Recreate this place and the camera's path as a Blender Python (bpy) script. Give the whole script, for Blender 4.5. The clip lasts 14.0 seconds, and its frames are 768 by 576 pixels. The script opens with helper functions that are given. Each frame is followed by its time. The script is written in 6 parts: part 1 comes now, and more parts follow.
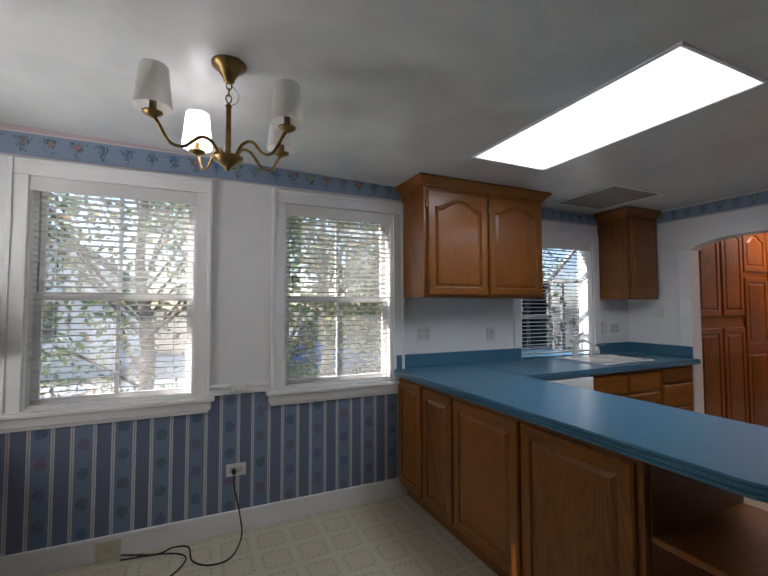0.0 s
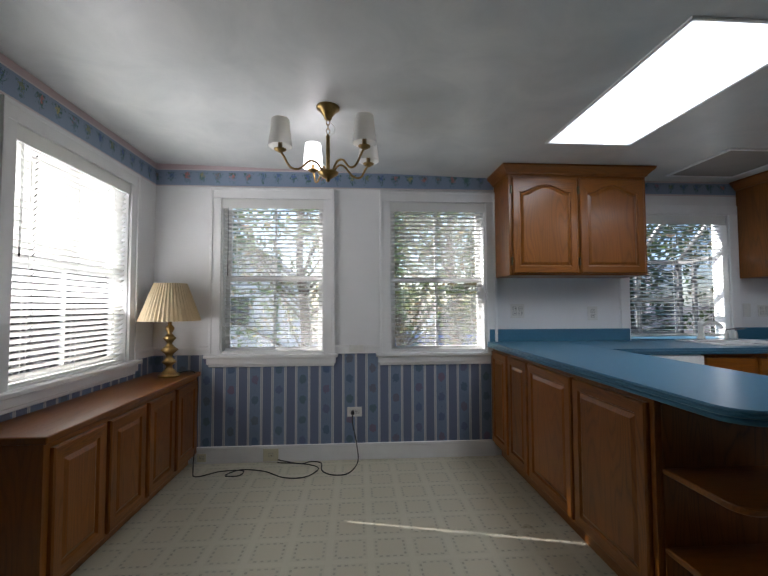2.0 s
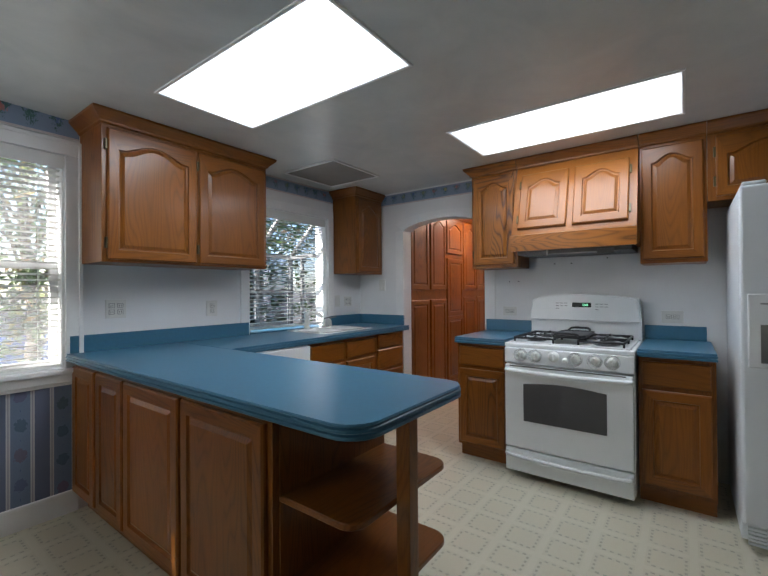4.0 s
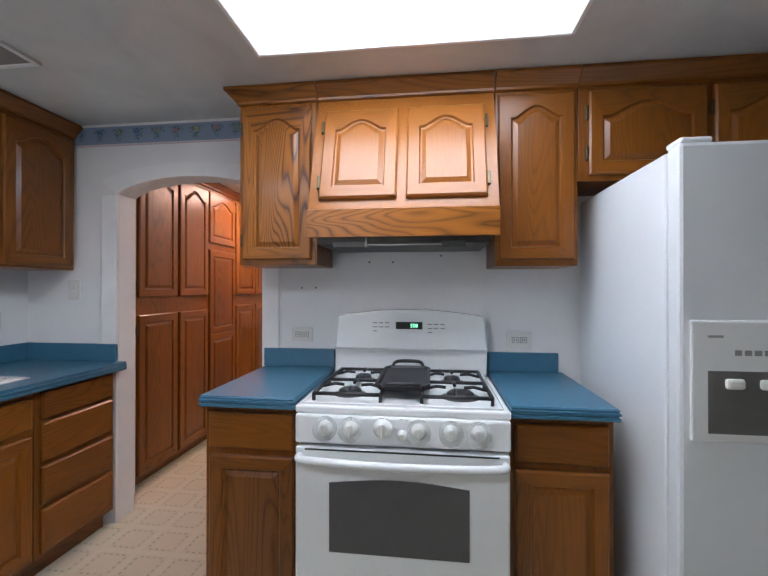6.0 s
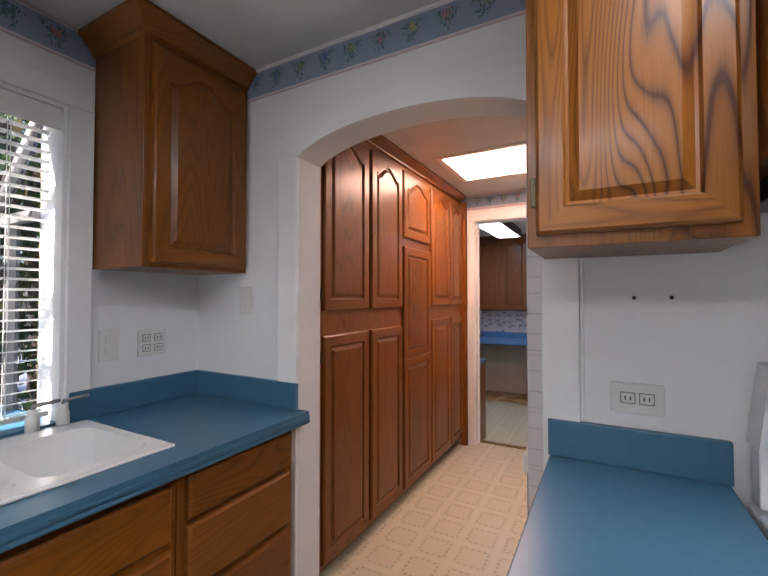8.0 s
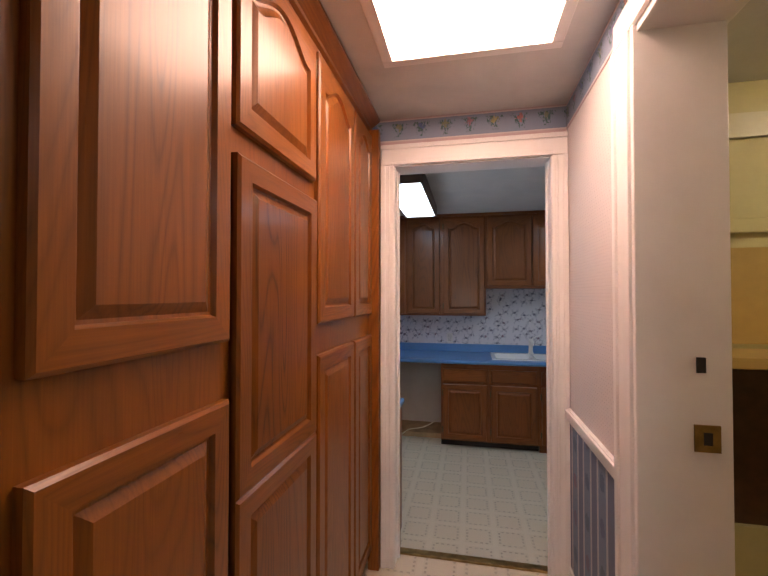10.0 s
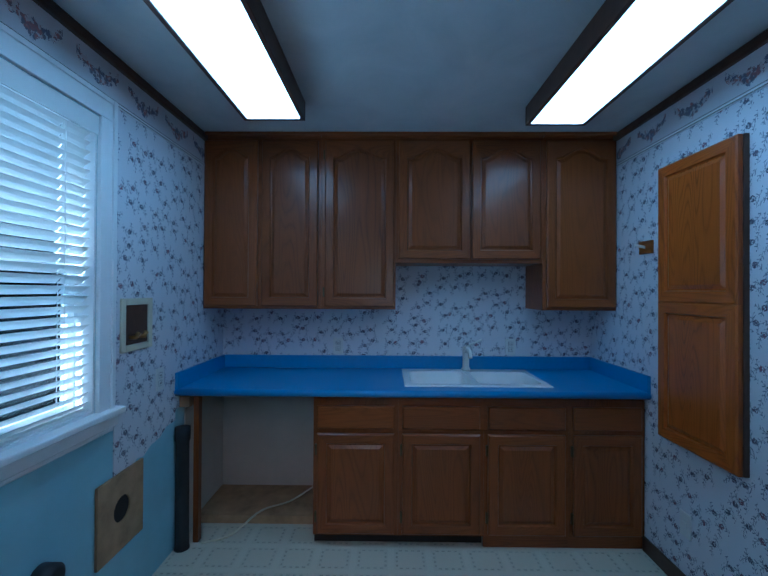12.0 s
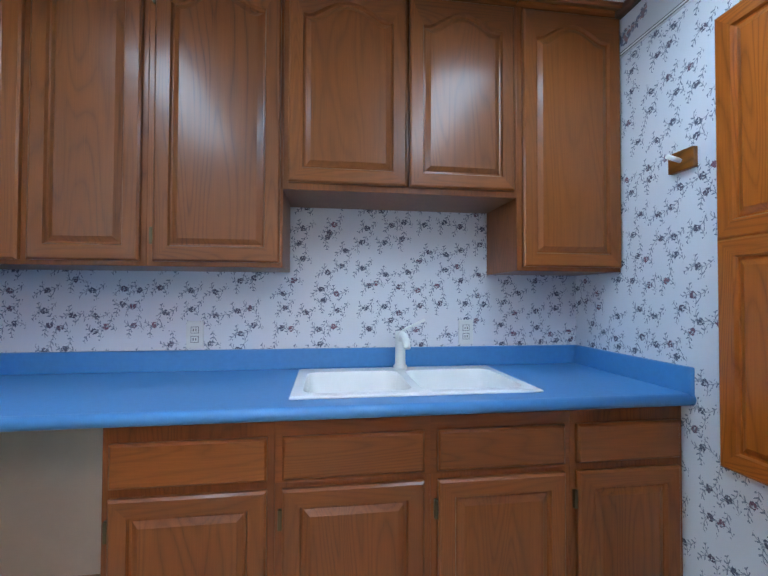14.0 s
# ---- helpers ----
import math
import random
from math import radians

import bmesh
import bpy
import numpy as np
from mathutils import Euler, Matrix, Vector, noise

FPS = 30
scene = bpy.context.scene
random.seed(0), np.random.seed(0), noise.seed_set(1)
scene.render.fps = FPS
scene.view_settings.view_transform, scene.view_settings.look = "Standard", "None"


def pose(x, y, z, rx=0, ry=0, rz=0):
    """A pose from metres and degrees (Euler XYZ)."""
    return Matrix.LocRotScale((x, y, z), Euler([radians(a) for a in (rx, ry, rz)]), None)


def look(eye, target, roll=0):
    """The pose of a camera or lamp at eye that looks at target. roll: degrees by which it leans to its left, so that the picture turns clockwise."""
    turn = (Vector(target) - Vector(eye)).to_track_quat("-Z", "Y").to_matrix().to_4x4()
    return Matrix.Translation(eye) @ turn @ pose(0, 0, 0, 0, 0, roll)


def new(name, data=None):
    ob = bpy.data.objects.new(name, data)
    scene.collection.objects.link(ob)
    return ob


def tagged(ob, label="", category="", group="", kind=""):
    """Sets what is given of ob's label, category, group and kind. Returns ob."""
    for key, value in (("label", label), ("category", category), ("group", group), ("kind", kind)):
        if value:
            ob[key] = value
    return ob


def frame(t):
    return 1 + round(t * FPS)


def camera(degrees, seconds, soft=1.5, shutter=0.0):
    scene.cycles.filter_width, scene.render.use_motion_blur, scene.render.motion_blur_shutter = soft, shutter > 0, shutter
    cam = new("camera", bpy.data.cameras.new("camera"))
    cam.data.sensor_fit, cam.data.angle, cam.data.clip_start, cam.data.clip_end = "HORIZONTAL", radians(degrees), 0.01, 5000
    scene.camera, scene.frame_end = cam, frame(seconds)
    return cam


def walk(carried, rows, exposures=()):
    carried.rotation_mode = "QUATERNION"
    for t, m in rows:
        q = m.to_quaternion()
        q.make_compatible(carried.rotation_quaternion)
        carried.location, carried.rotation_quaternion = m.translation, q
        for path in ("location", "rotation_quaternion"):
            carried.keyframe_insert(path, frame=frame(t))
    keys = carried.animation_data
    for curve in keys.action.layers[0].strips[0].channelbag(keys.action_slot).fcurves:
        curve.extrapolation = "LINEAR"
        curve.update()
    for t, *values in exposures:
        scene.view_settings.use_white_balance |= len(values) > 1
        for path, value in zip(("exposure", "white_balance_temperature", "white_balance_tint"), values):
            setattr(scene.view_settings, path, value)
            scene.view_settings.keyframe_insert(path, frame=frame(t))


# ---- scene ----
cam = camera(86.9, 14.0)
PATH = [
    (0, (0.083, 0.191, 1.368), (0.917, 2.006, 1.459), -0.1),
    (0.5, (0.174, -0.062, 1.348), (0.692, 1.867, 1.452), -0.1),
    (1, (0.247, -0.276, 1.276), (0.515, 1.703, 1.38), -0.1),
    (1.5, (0.283, -0.374, 1.228), (0.403, 1.62, 1.323), -0.1),
    (2, (0.333, -0.378, 1.211), (0.467, 1.616, 1.296), -0.2),
    (2.5, (0.36, -0.333, 1.228), (0.706, 1.636, 1.289), -0.4),
    (3, (0.4, -0.211, 1.251), (1.135, 1.648, 1.293), -0.4),
    (3.5, (0.471, -0.099, 1.278), (1.666, 1.504, 1.302), -0.3),
    (4, (0.615, 0.023, 1.263), (2.221, 1.215, 1.275), -0.4),
    (4.2, (0.685, 0.065, 1.27), (2.408, 1.08, 1.275), -0.5),
    (6.3, (2.096, 0.629, 1.334), (4.083, 0.858, 1.342), 0.1),
    (6.5, (2.188, 0.7, 1.34), (4.153, 1.074, 1.357), 0.2),
    (7, (2.359, 0.828, 1.334), (4.19, 1.632, 1.375), 0.1),
    (7.2, (2.424, 0.885, 1.33), (4.175, 1.851, 1.377), 0.0),
    (9.3, (3.825, 1.933, 1.343), (5.635, 2.784, 1.374), -0.1),
    (9.5, (3.985, 1.958, 1.347), (5.853, 2.672, 1.378), -0.0),
    (10, (4.436, 1.954, 1.363), (6.394, 2.364, 1.397), -0.0),
    (10.5, (4.887, 1.947, 1.364), (6.877, 2.15, 1.396), -0.1),
    (11, (5.379, 1.963, 1.361), (7.378, 2.025, 1.387), 0.4),
    (11.5, (5.86, 1.935, 1.333), (7.86, 1.955, 1.359), 0.3),
    (12, (6.345, 1.823, 1.256), (8.345, 1.844, 1.269), 0.3),
    (12.5, (6.61, 1.778, 1.203), (8.608, 1.696, 1.223), 0.1),
    (13, (6.827, 1.795, 1.204), (8.82, 1.626, 1.236), 0.2),
    (13.5, (7.054, 1.706, 1.151), (9.042, 1.492, 1.183), 0.2),
    (14, (7.355, 1.614, 1.034), (9.335, 1.335, 1.075), 0.2),
]
walk(cam, [(t, look(eye, target, roll)) for t, eye, target, roll in PATH], [(0, 1.65, 6200, 17), (1.2, 1.65, 6100, 16), (2.2, 1.8, 6050, 15), (3.2, 1.95, 6100, 14), (4, 2.1, 6050, 13), (6.3, 2.5, 6000, 18), (7.2, 2.5, 6100, 19), (9.3, 2.35, 6800, 20), (10.0, 2.1, 6350, 18), (10.5, 2.2, 5400, 12), (10.8, 2.1, 5200, 9), (11.5, 1.65, 4400, 0), (12, 1.7, 4000, -3), (12.6, 2.45, 4700, 0), (13.2, 3.1, 5250, 4), (14, 3.4, 5450, 8)])

# ---- world, sun, lamps ----
SUN_DIR = Vector((1.0, -0.25, -0.62)).normalized()
world = bpy.data.worlds.new("sky")
scene.world = world
world.use_nodes = True
wn = world.node_tree
sky = wn.nodes.new("ShaderNodeTexSky")
sky.sky_type, sky.sun_disc = "NISHITA", False
sky.sun_elevation = math.asin(-SUN_DIR.z)
sky.sun_rotation = math.atan2(-SUN_DIR.x, -SUN_DIR.y)
wn.links.new(sky.outputs[0], wn.nodes["Background"].inputs[0])
wn.nodes["Background"].inputs[1].default_value = 0.15
sun_data = bpy.data.lights.new("sun", "SUN")
sun_data.energy, sun_data.angle, sun_data.color = 5.0, radians(0.5), (1.0, 0.95, 0.87)
sun = new("sun", sun_data)
sun.matrix_world = look((-8, 3, 8), Vector((-8, 3, 8)) + SUN_DIR)

KITCHEN_GLOW, HALL_GLOW, LAUNDRY_GLOW = 2.0, 5.0, 1.45


# ---- node helpers ----
class Mat:
    """A node material with short ways to chain nodes."""

    def __init__(self, name, rough=0.5, metal=0.0, spec=0.5):
        self.mat = bpy.data.materials.new(name)
        self.mat.use_nodes = True
        self.nt = self.mat.node_tree
        self.b = self.nt.nodes["Principled BSDF"]
        self.b.inputs["Roughness"].default_value = rough
        self.b.inputs["Metallic"].default_value = metal
        self.b.inputs["Specular IOR Level"].default_value = spec

    def node(self, kind, **props):
        n = self.nt.nodes.new(kind)
        for k, v in props.items():
            n.inputs[k].default_value = v
        return n

    def link(self, a, b):
        self.nt.links.new(a, b)

    def coord(self):
        return self.node("ShaderNodeTexCoord").outputs["Object"]

    def scaled(self, vec, scale, offset=None):
        m = self.node("ShaderNodeMapping")
        m.inputs["Scale"].default_value = scale
        self.link(vec, m.inputs["Vector"])
        if offset is not None:
            self.link(offset, m.inputs["Location"])
        return m.outputs[0]

    def noise(self, vec, scale, detail=4.0, rough=0.55, distort=0.0):
        n = self.node("ShaderNodeTexNoise", Scale=scale, Detail=detail, Roughness=rough, Distortion=distort)
        self.link(vec, n.inputs["Vector"])
        return n.outputs["Fac"]

    def math(self, op, a, b=0.0, c=0.0):
        n = self.nt.nodes.new("ShaderNodeMath")
        n.operation = op
        for i, v in enumerate((a, b, c)):
            if isinstance(v, (int, float)):
                n.inputs[i].default_value = v
            else:
                self.link(v, n.inputs[i])
        return n.outputs[0]

    def ramp(self, fac, stops):
        n = self.nt.nodes.new("ShaderNodeValToRGB")
        el = n.color_ramp.elements
        while len(el) < len(stops):
            el.new(0.5)
        for e, (p, c) in zip(el, stops):
            e.position = p
            e.color = (*c, 1) if len(c) == 3 else c
        self.link(fac, n.inputs[0])
        return n.outputs[0]

    def mix(self, fac, a, b):
        n = self.nt.nodes.new("ShaderNodeMix")
        n.data_type = "RGBA"
        for sock, v in ((n.inputs[0], fac), (n.inputs[6], a), (n.inputs[7], b)):
            if isinstance(v, (int, float)):
                sock.default_value = v
            elif isinstance(v, tuple):
                sock.default_value = (*v, 1)
            else:
                self.link(v, sock)
        return n.outputs[2]

    def split(self, vec):
        n = self.nt.nodes.new("ShaderNodeSeparateXYZ")
        self.link(vec, n.inputs[0])
        return n.outputs

    def colour(self, out):
        if isinstance(out, tuple):
            self.b.inputs["Base Color"].default_value = (*out, 1)
        else:
            self.link(out, self.b.inputs["Base Color"])

    def bump(self, height, strength=0.2, dist=0.002):
        n = self.node("ShaderNodeBump", Strength=strength, Distance=dist)
        self.link(height, n.inputs["Height"])
        self.link(n.outputs[0], self.b.inputs["Normal"])

    def rough(self, out):
        self.link(out, self.b.inputs["Roughness"])


def plain(name, col, rough=0.5, metal=0.0, vary=0.12, scale=8.0, bump=0.0, bscale=120.0):
    """One base colour with soft stains and a fine grain."""
    m = Mat(name, rough, metal)
    v = m.coord()
    n = m.noise(v, scale, 5)
    dark = tuple(c * (1 - vary) for c in col)
    lite = tuple(min(1, c * (1 + vary * 0.5)) for c in col)
    m.colour(m.ramp(n, [(0.3, dark), (0.7, lite)]))
    if bump:
        m.bump(m.noise(v, bscale, 3), bump)
    return m.mat


def oak(name, axis, lite=(0.250, 0.082, 0.0085), dark=(0.040, 0.0095, 0.0015), rough=0.30, bold=0.12):
    """Varnished oak: soft flowing figure along one axis, short dark pores, a thin clear coat. bold: how strong the figure is."""
    m = Mat(name, rough, spec=0.38)
    m.b.inputs["Coat Weight"].default_value = 0.12
    m.b.inputs["Coat Roughness"].default_value = 0.12
    info = m.node("ShaderNodeObjectInfo")
    off = m.node("ShaderNodeVectorMath")
    off.operation = "SCALE"
    off.inputs[0].default_value = (3.1, 5.7, 4.3)
    m.link(info.outputs["Random"], off.inputs["Scale"])
    base = m.coord()
    s = [1.0, 1.0, 1.0]
    s[axis] = 0.11
    stretched = m.scaled(base, s, off.outputs[0])
    figure = m.noise(stretched, 5.5, 1.5, 0.45, 0.35)
    wave = m.math("FRACT", m.math("MULTIPLY", figure, 30.0))
    rings = m.math("POWER", m.math("MULTIPLY_ADD", m.math("ABSOLUTE", m.math("SUBTRACT", wave, 0.5)), 2.0, 0.0), 2.6)
    patch = m.noise(m.scaled(base, [v * 0.6 + 0.05 for v in s], off.outputs[0]), 4.0, 2)
    rings = m.math("MULTIPLY", rings, m.math("MULTIPLY_ADD", patch, 2.2, -0.45))
    f = [300.0, 300.0, 300.0]
    f[axis] = 7.0
    pores = m.noise(m.scaled(base, f, off.outputs[0]), 1.0, 3, 0.6)
    tone = m.noise(stretched, 2.2, 3)
    mixv = m.math("ADD", m.math("MULTIPLY", rings, bold * 2.2), m.math("MULTIPLY", tone, 0.60))
    mixv = m.math("ADD", mixv, m.math("MULTIPLY", pores, 0.36))
    mixv = m.math("ADD", mixv, m.math("MULTIPLY_ADD", info.outputs["Random"], 0.12, -0.06))
    mid = tuple((a + b) * 0.5 for a, b in zip(lite, dark))
    m.colour(m.ramp(mixv, [(0.27, tuple(c * 1.12 for c in lite)), (0.50, tuple(0.75 * a + 0.25 * b for a, b in zip(lite, dark))), (0.68, mid), (0.92, dark)]))
    m.rough(m.math("MULTIPLY_ADD", pores, 0.22, rough - 0.08))
    m.bump(mixv, 0.22, 0.001)
    return m.mat


OAK = [oak("oak_grain_%s" % "xyz"[i], i) for i in range(3)]
BOLD = [oak("bold_oak_grain_%s" % "xyz"[i], i, (0.33, 0.115, 0.014), (0.070, 0.018, 0.003), bold=0.30) for i in range(3)]
# copy of the oak for the laundry, its tone shifted for the bluer light there
LOAK = [oak("cool_light_oak_grain_%s" % "xyz"[i], i, (0.235, 0.070, 0.012), (0.050, 0.013, 0.003), 0.30, 0.11) for i in range(3)]
ORANGE = [oak("orange_oak_grain_%s" % "xyz"[i], i, (0.40, 0.105, 0.010), (0.10, 0.022, 0.003), bold=0.16) for i in range(3)]
# lighter copy of the oak: brightness under the ceiling panel put into the hood's colour
LIT_OAK = [oak("hood_lit_oak_grain_%s" % "xyz"[i], i, (0.31, 0.108, 0.016), (0.10, 0.028, 0.005), bold=0.06) for i in range(3)]
WALL = plain("cream_wall_paint", (0.76, 0.76, 0.755), 0.6, vary=0.05, scale=2.5, bump=0.12, bscale=160)
TRIM = plain("white_trim_paint", (0.80, 0.80, 0.79), 0.38, vary=0.06, scale=5, bump=0.06)
BLUEWALL = plain("pale_blue_wall_paint", (0.36, 0.55, 0.62), 0.5, vary=0.10, scale=4, bump=0.1)
BEIGE = plain("beige_board", (0.62, 0.57, 0.49), 0.22, vary=0.1, scale=3)
YELLOW = plain("yellow_green_paint", (0.55, 0.50, 0.25), 0.6, vary=0.08)
OCHRE = plain("ochre_panel", (0.50, 0.34, 0.10), 0.5, vary=0.12)
WHITE = plain("white_enamel", (0.78, 0.80, 0.80), 0.2, vary=0.03, scale=3)
FRIDGE = plain("white_textured_steel", (0.72, 0.75, 0.77), 0.35, vary=0.03, scale=3, bump=0.15, bscale=300)
PLASTIC = plain("white_plastic", (0.72, 0.72, 0.68), 0.35, vary=0.04)
CREAM = plain("cream_plastic", (0.62, 0.58, 0.42), 0.4, vary=0.06)
BLACK = plain("black_iron", (0.018, 0.018, 0.02), 0.45, vary=0.3, scale=40, bump=0.15)
RUBBER = plain("black_rubber", (0.02, 0.02, 0.02), 0.6, vary=0.2)
# on solid hole and slot pieces this near-black paints their unlit depth
DARK = plain("near_black", (0.02, 0.018, 0.016), 0.8)
GREY = plain("grey_metal", (0.25, 0.25, 0.24), 0.4, 0.6)
HOODMETAL = plain("dark_hood_metal", (0.07, 0.07, 0.065), 0.4, 0.5, vary=0.3, scale=14)
HINGE = plain("dark_brass_hinge", (0.10, 0.085, 0.05), 0.4, 0.9, vary=0.3)
BRASS = plain("antique_brass", (0.33, 0.22, 0.085), 0.34, 1.0, vary=0.35, scale=25)
TEAL = plain("teal_blue_laminate", (0.047, 0.150, 0.235), 0.33, vary=0.07, scale=60)
BLUE = plain("bright_blue_laminate", (0.085, 0.235, 0.50), 0.35, vary=0.06, scale=50)
SINK = plain("white_sink_enamel", (0.80, 0.80, 0.78), 0.18, vary=0.03)
PLY = plain("raw_plywood", (0.40, 0.26, 0.13), 0.7, vary=0.35, scale=9, bump=0.2)
SHADE = plain("ivory_pleated_fabric", (0.68, 0.56, 0.36), 0.8, vary=0.08, scale=20)
LSHADE = plain("white_fabric_shade", (0.82, 0.81, 0.77), 0.8, vary=0.05)
# thin fabric lets part of the light through
_tr = LSHADE.node_tree.nodes.new("ShaderNodeBsdfTranslucent")
_tr.inputs["Color"].default_value = (0.85, 0.83, 0.78, 1)
_mx = LSHADE.node_tree.nodes.new("ShaderNodeMixShader")
_mx.inputs[0].default_value = 0.5
_out = [n for n in LSHADE.node_tree.nodes if n.type == "OUTPUT_MATERIAL"][0]
LSHADE.node_tree.links.new(_out.inputs["Surface"].links[0].from_socket, _mx.inputs[1])
LSHADE.node_tree.links.new(_tr.outputs[0], _mx.inputs[2])
LSHADE.node_tree.links.new(_mx.outputs[0], _out.inputs["Surface"])
HATCH = plain("hatch_board", (0.24, 0.22, 0.20), 0.6, vary=0.08)
DWOOD = plain("dark_stained_trim", (0.075, 0.038, 0.020), 0.4, vary=0.3, scale=18)
OVENGLASS = plain("dark_oven_glass", (0.085, 0.085, 0.085), 0.08, vary=0.1)
SOIL = plain("leaf_litter_ground", (0.16, 0.13, 0.085), 0.9, vary=0.4, scale=3, bump=0.4, bscale=30)
BARK = plain("grey_brown_bark", (0.13, 0.095, 0.065), 0.9, vary=0.4, scale=14, bump=0.5, bscale=50)
SIDING = plain("white_siding", (0.72, 0.72, 0.72), 0.6, vary=0.06)
ROOF = plain("grey_roof", (0.12, 0.12, 0.13), 0.8, vary=0.3, scale=20)
CARBLUE = plain("blue_car_paint", (0.03, 0.09, 0.28), 0.2, vary=0.05)
DRIVE = plain("concrete_drive", (0.45, 0.44, 0.42), 0.85, vary=0.15, scale=3, bump=0.2)
PLATE = plain("aged_outlet_plate", (0.68, 0.67, 0.63), 0.35, vary=0.06)
STRIPE_WHITE = plain("plate_print_grey", (0.30, 0.30, 0.30), 0.5)


def ceiling_material():
    m = Mat("mottled_ceiling_paint", 0.33)
    v = m.coord()
    n = m.noise(v, 3.0, 6, 0.6, 0.6)
    m.colour(m.ramp(n, [(0.3, (0.52, 0.54, 0.53)), (0.7, (0.66, 0.67, 0.65))]))
    m.rough(m.math("MULTIPLY_ADD", n, 0.3, 0.20))
    m.bump(m.noise(v, 14.0, 6, 0.6), 0.10, 0.01)
    return m.mat


def vinyl_material():
    """Cream sheet vinyl with a plaid of small olive dashes."""
    m = Mat("cream_plaid_vinyl", 0.32)
    v = m.coord()
    x, y, z = m.split(v)
    n = m.noise(v, 2.0, 4)
    fine = m.noise(v, 60.0, 3)

    P = 0.20

    def local(c):
        return m.math("MULTIPLY", m.math("SUBTRACT", m.math("FRACT", m.math("DIVIDE", c, P)), 0.5), P)

    fx, fy = local(x), local(y)
    ax, ay = m.math("ABSOLUTE", fx), m.math("ABSOLUTE", fy)

    def row(across, along, far):
        """Four dashes in a line beside the pale band."""
        on = m.math("LESS_THAN", m.math("ABSOLUTE", m.math("SUBTRACT", across, 0.070)), 0.0055)
        u = m.math("ABSOLUTE", m.math("SUBTRACT", m.math("FRACT", m.math("DIVIDE", along, 0.033)), 0.5))
        return m.math("MULTIPLY", m.math("MULTIPLY", on, m.math("LESS_THAN", u, 0.25)), m.math("LESS_THAN", far, 0.066))

    mark = m.math("MAXIMUM", row(ax, fy, ay), row(ay, fx, ax))
    mark = m.math("MULTIPLY", mark, m.math("MULTIPLY_ADD", m.noise(v, 120.0, 2), 1.6, 0.1))
    band = m.math("GREATER_THAN", m.math("MAXIMUM", ax, ay), 0.084)
    inner = m.math("LESS_THAN", m.math("MAXIMUM", ax, ay), 0.058)
    base = m.mix(m.math("MULTIPLY", band, 0.45), (0.58, 0.54, 0.41), (0.68, 0.64, 0.51))
    base = m.mix(m.math("MULTIPLY", inner, 0.5), base, (0.62, 0.56, 0.42))
    base = m.mix(m.math("MULTIPLY", n, 0.30), base, (0.52, 0.47, 0.35))
    base = m.mix(m.math("MULTIPLY", fine, 0.18), base, (0.40, 0.37, 0.29))
    m.colour(m.mix(m.math("MINIMUM", m.math("MULTIPLY", m.math("MULTIPLY", mark, m.noise(v, 9.0, 2)), 0.95), 0.6), base, (0.17, 0.175, 0.13)))
    m.rough(m.math("MULTIPLY_ADD", n, 0.25, 0.20))
    m.bump(m.math("ADD", fine, m.math("MULTIPLY", band, 0.3)), 0.15, 0.001)
    return m.mat


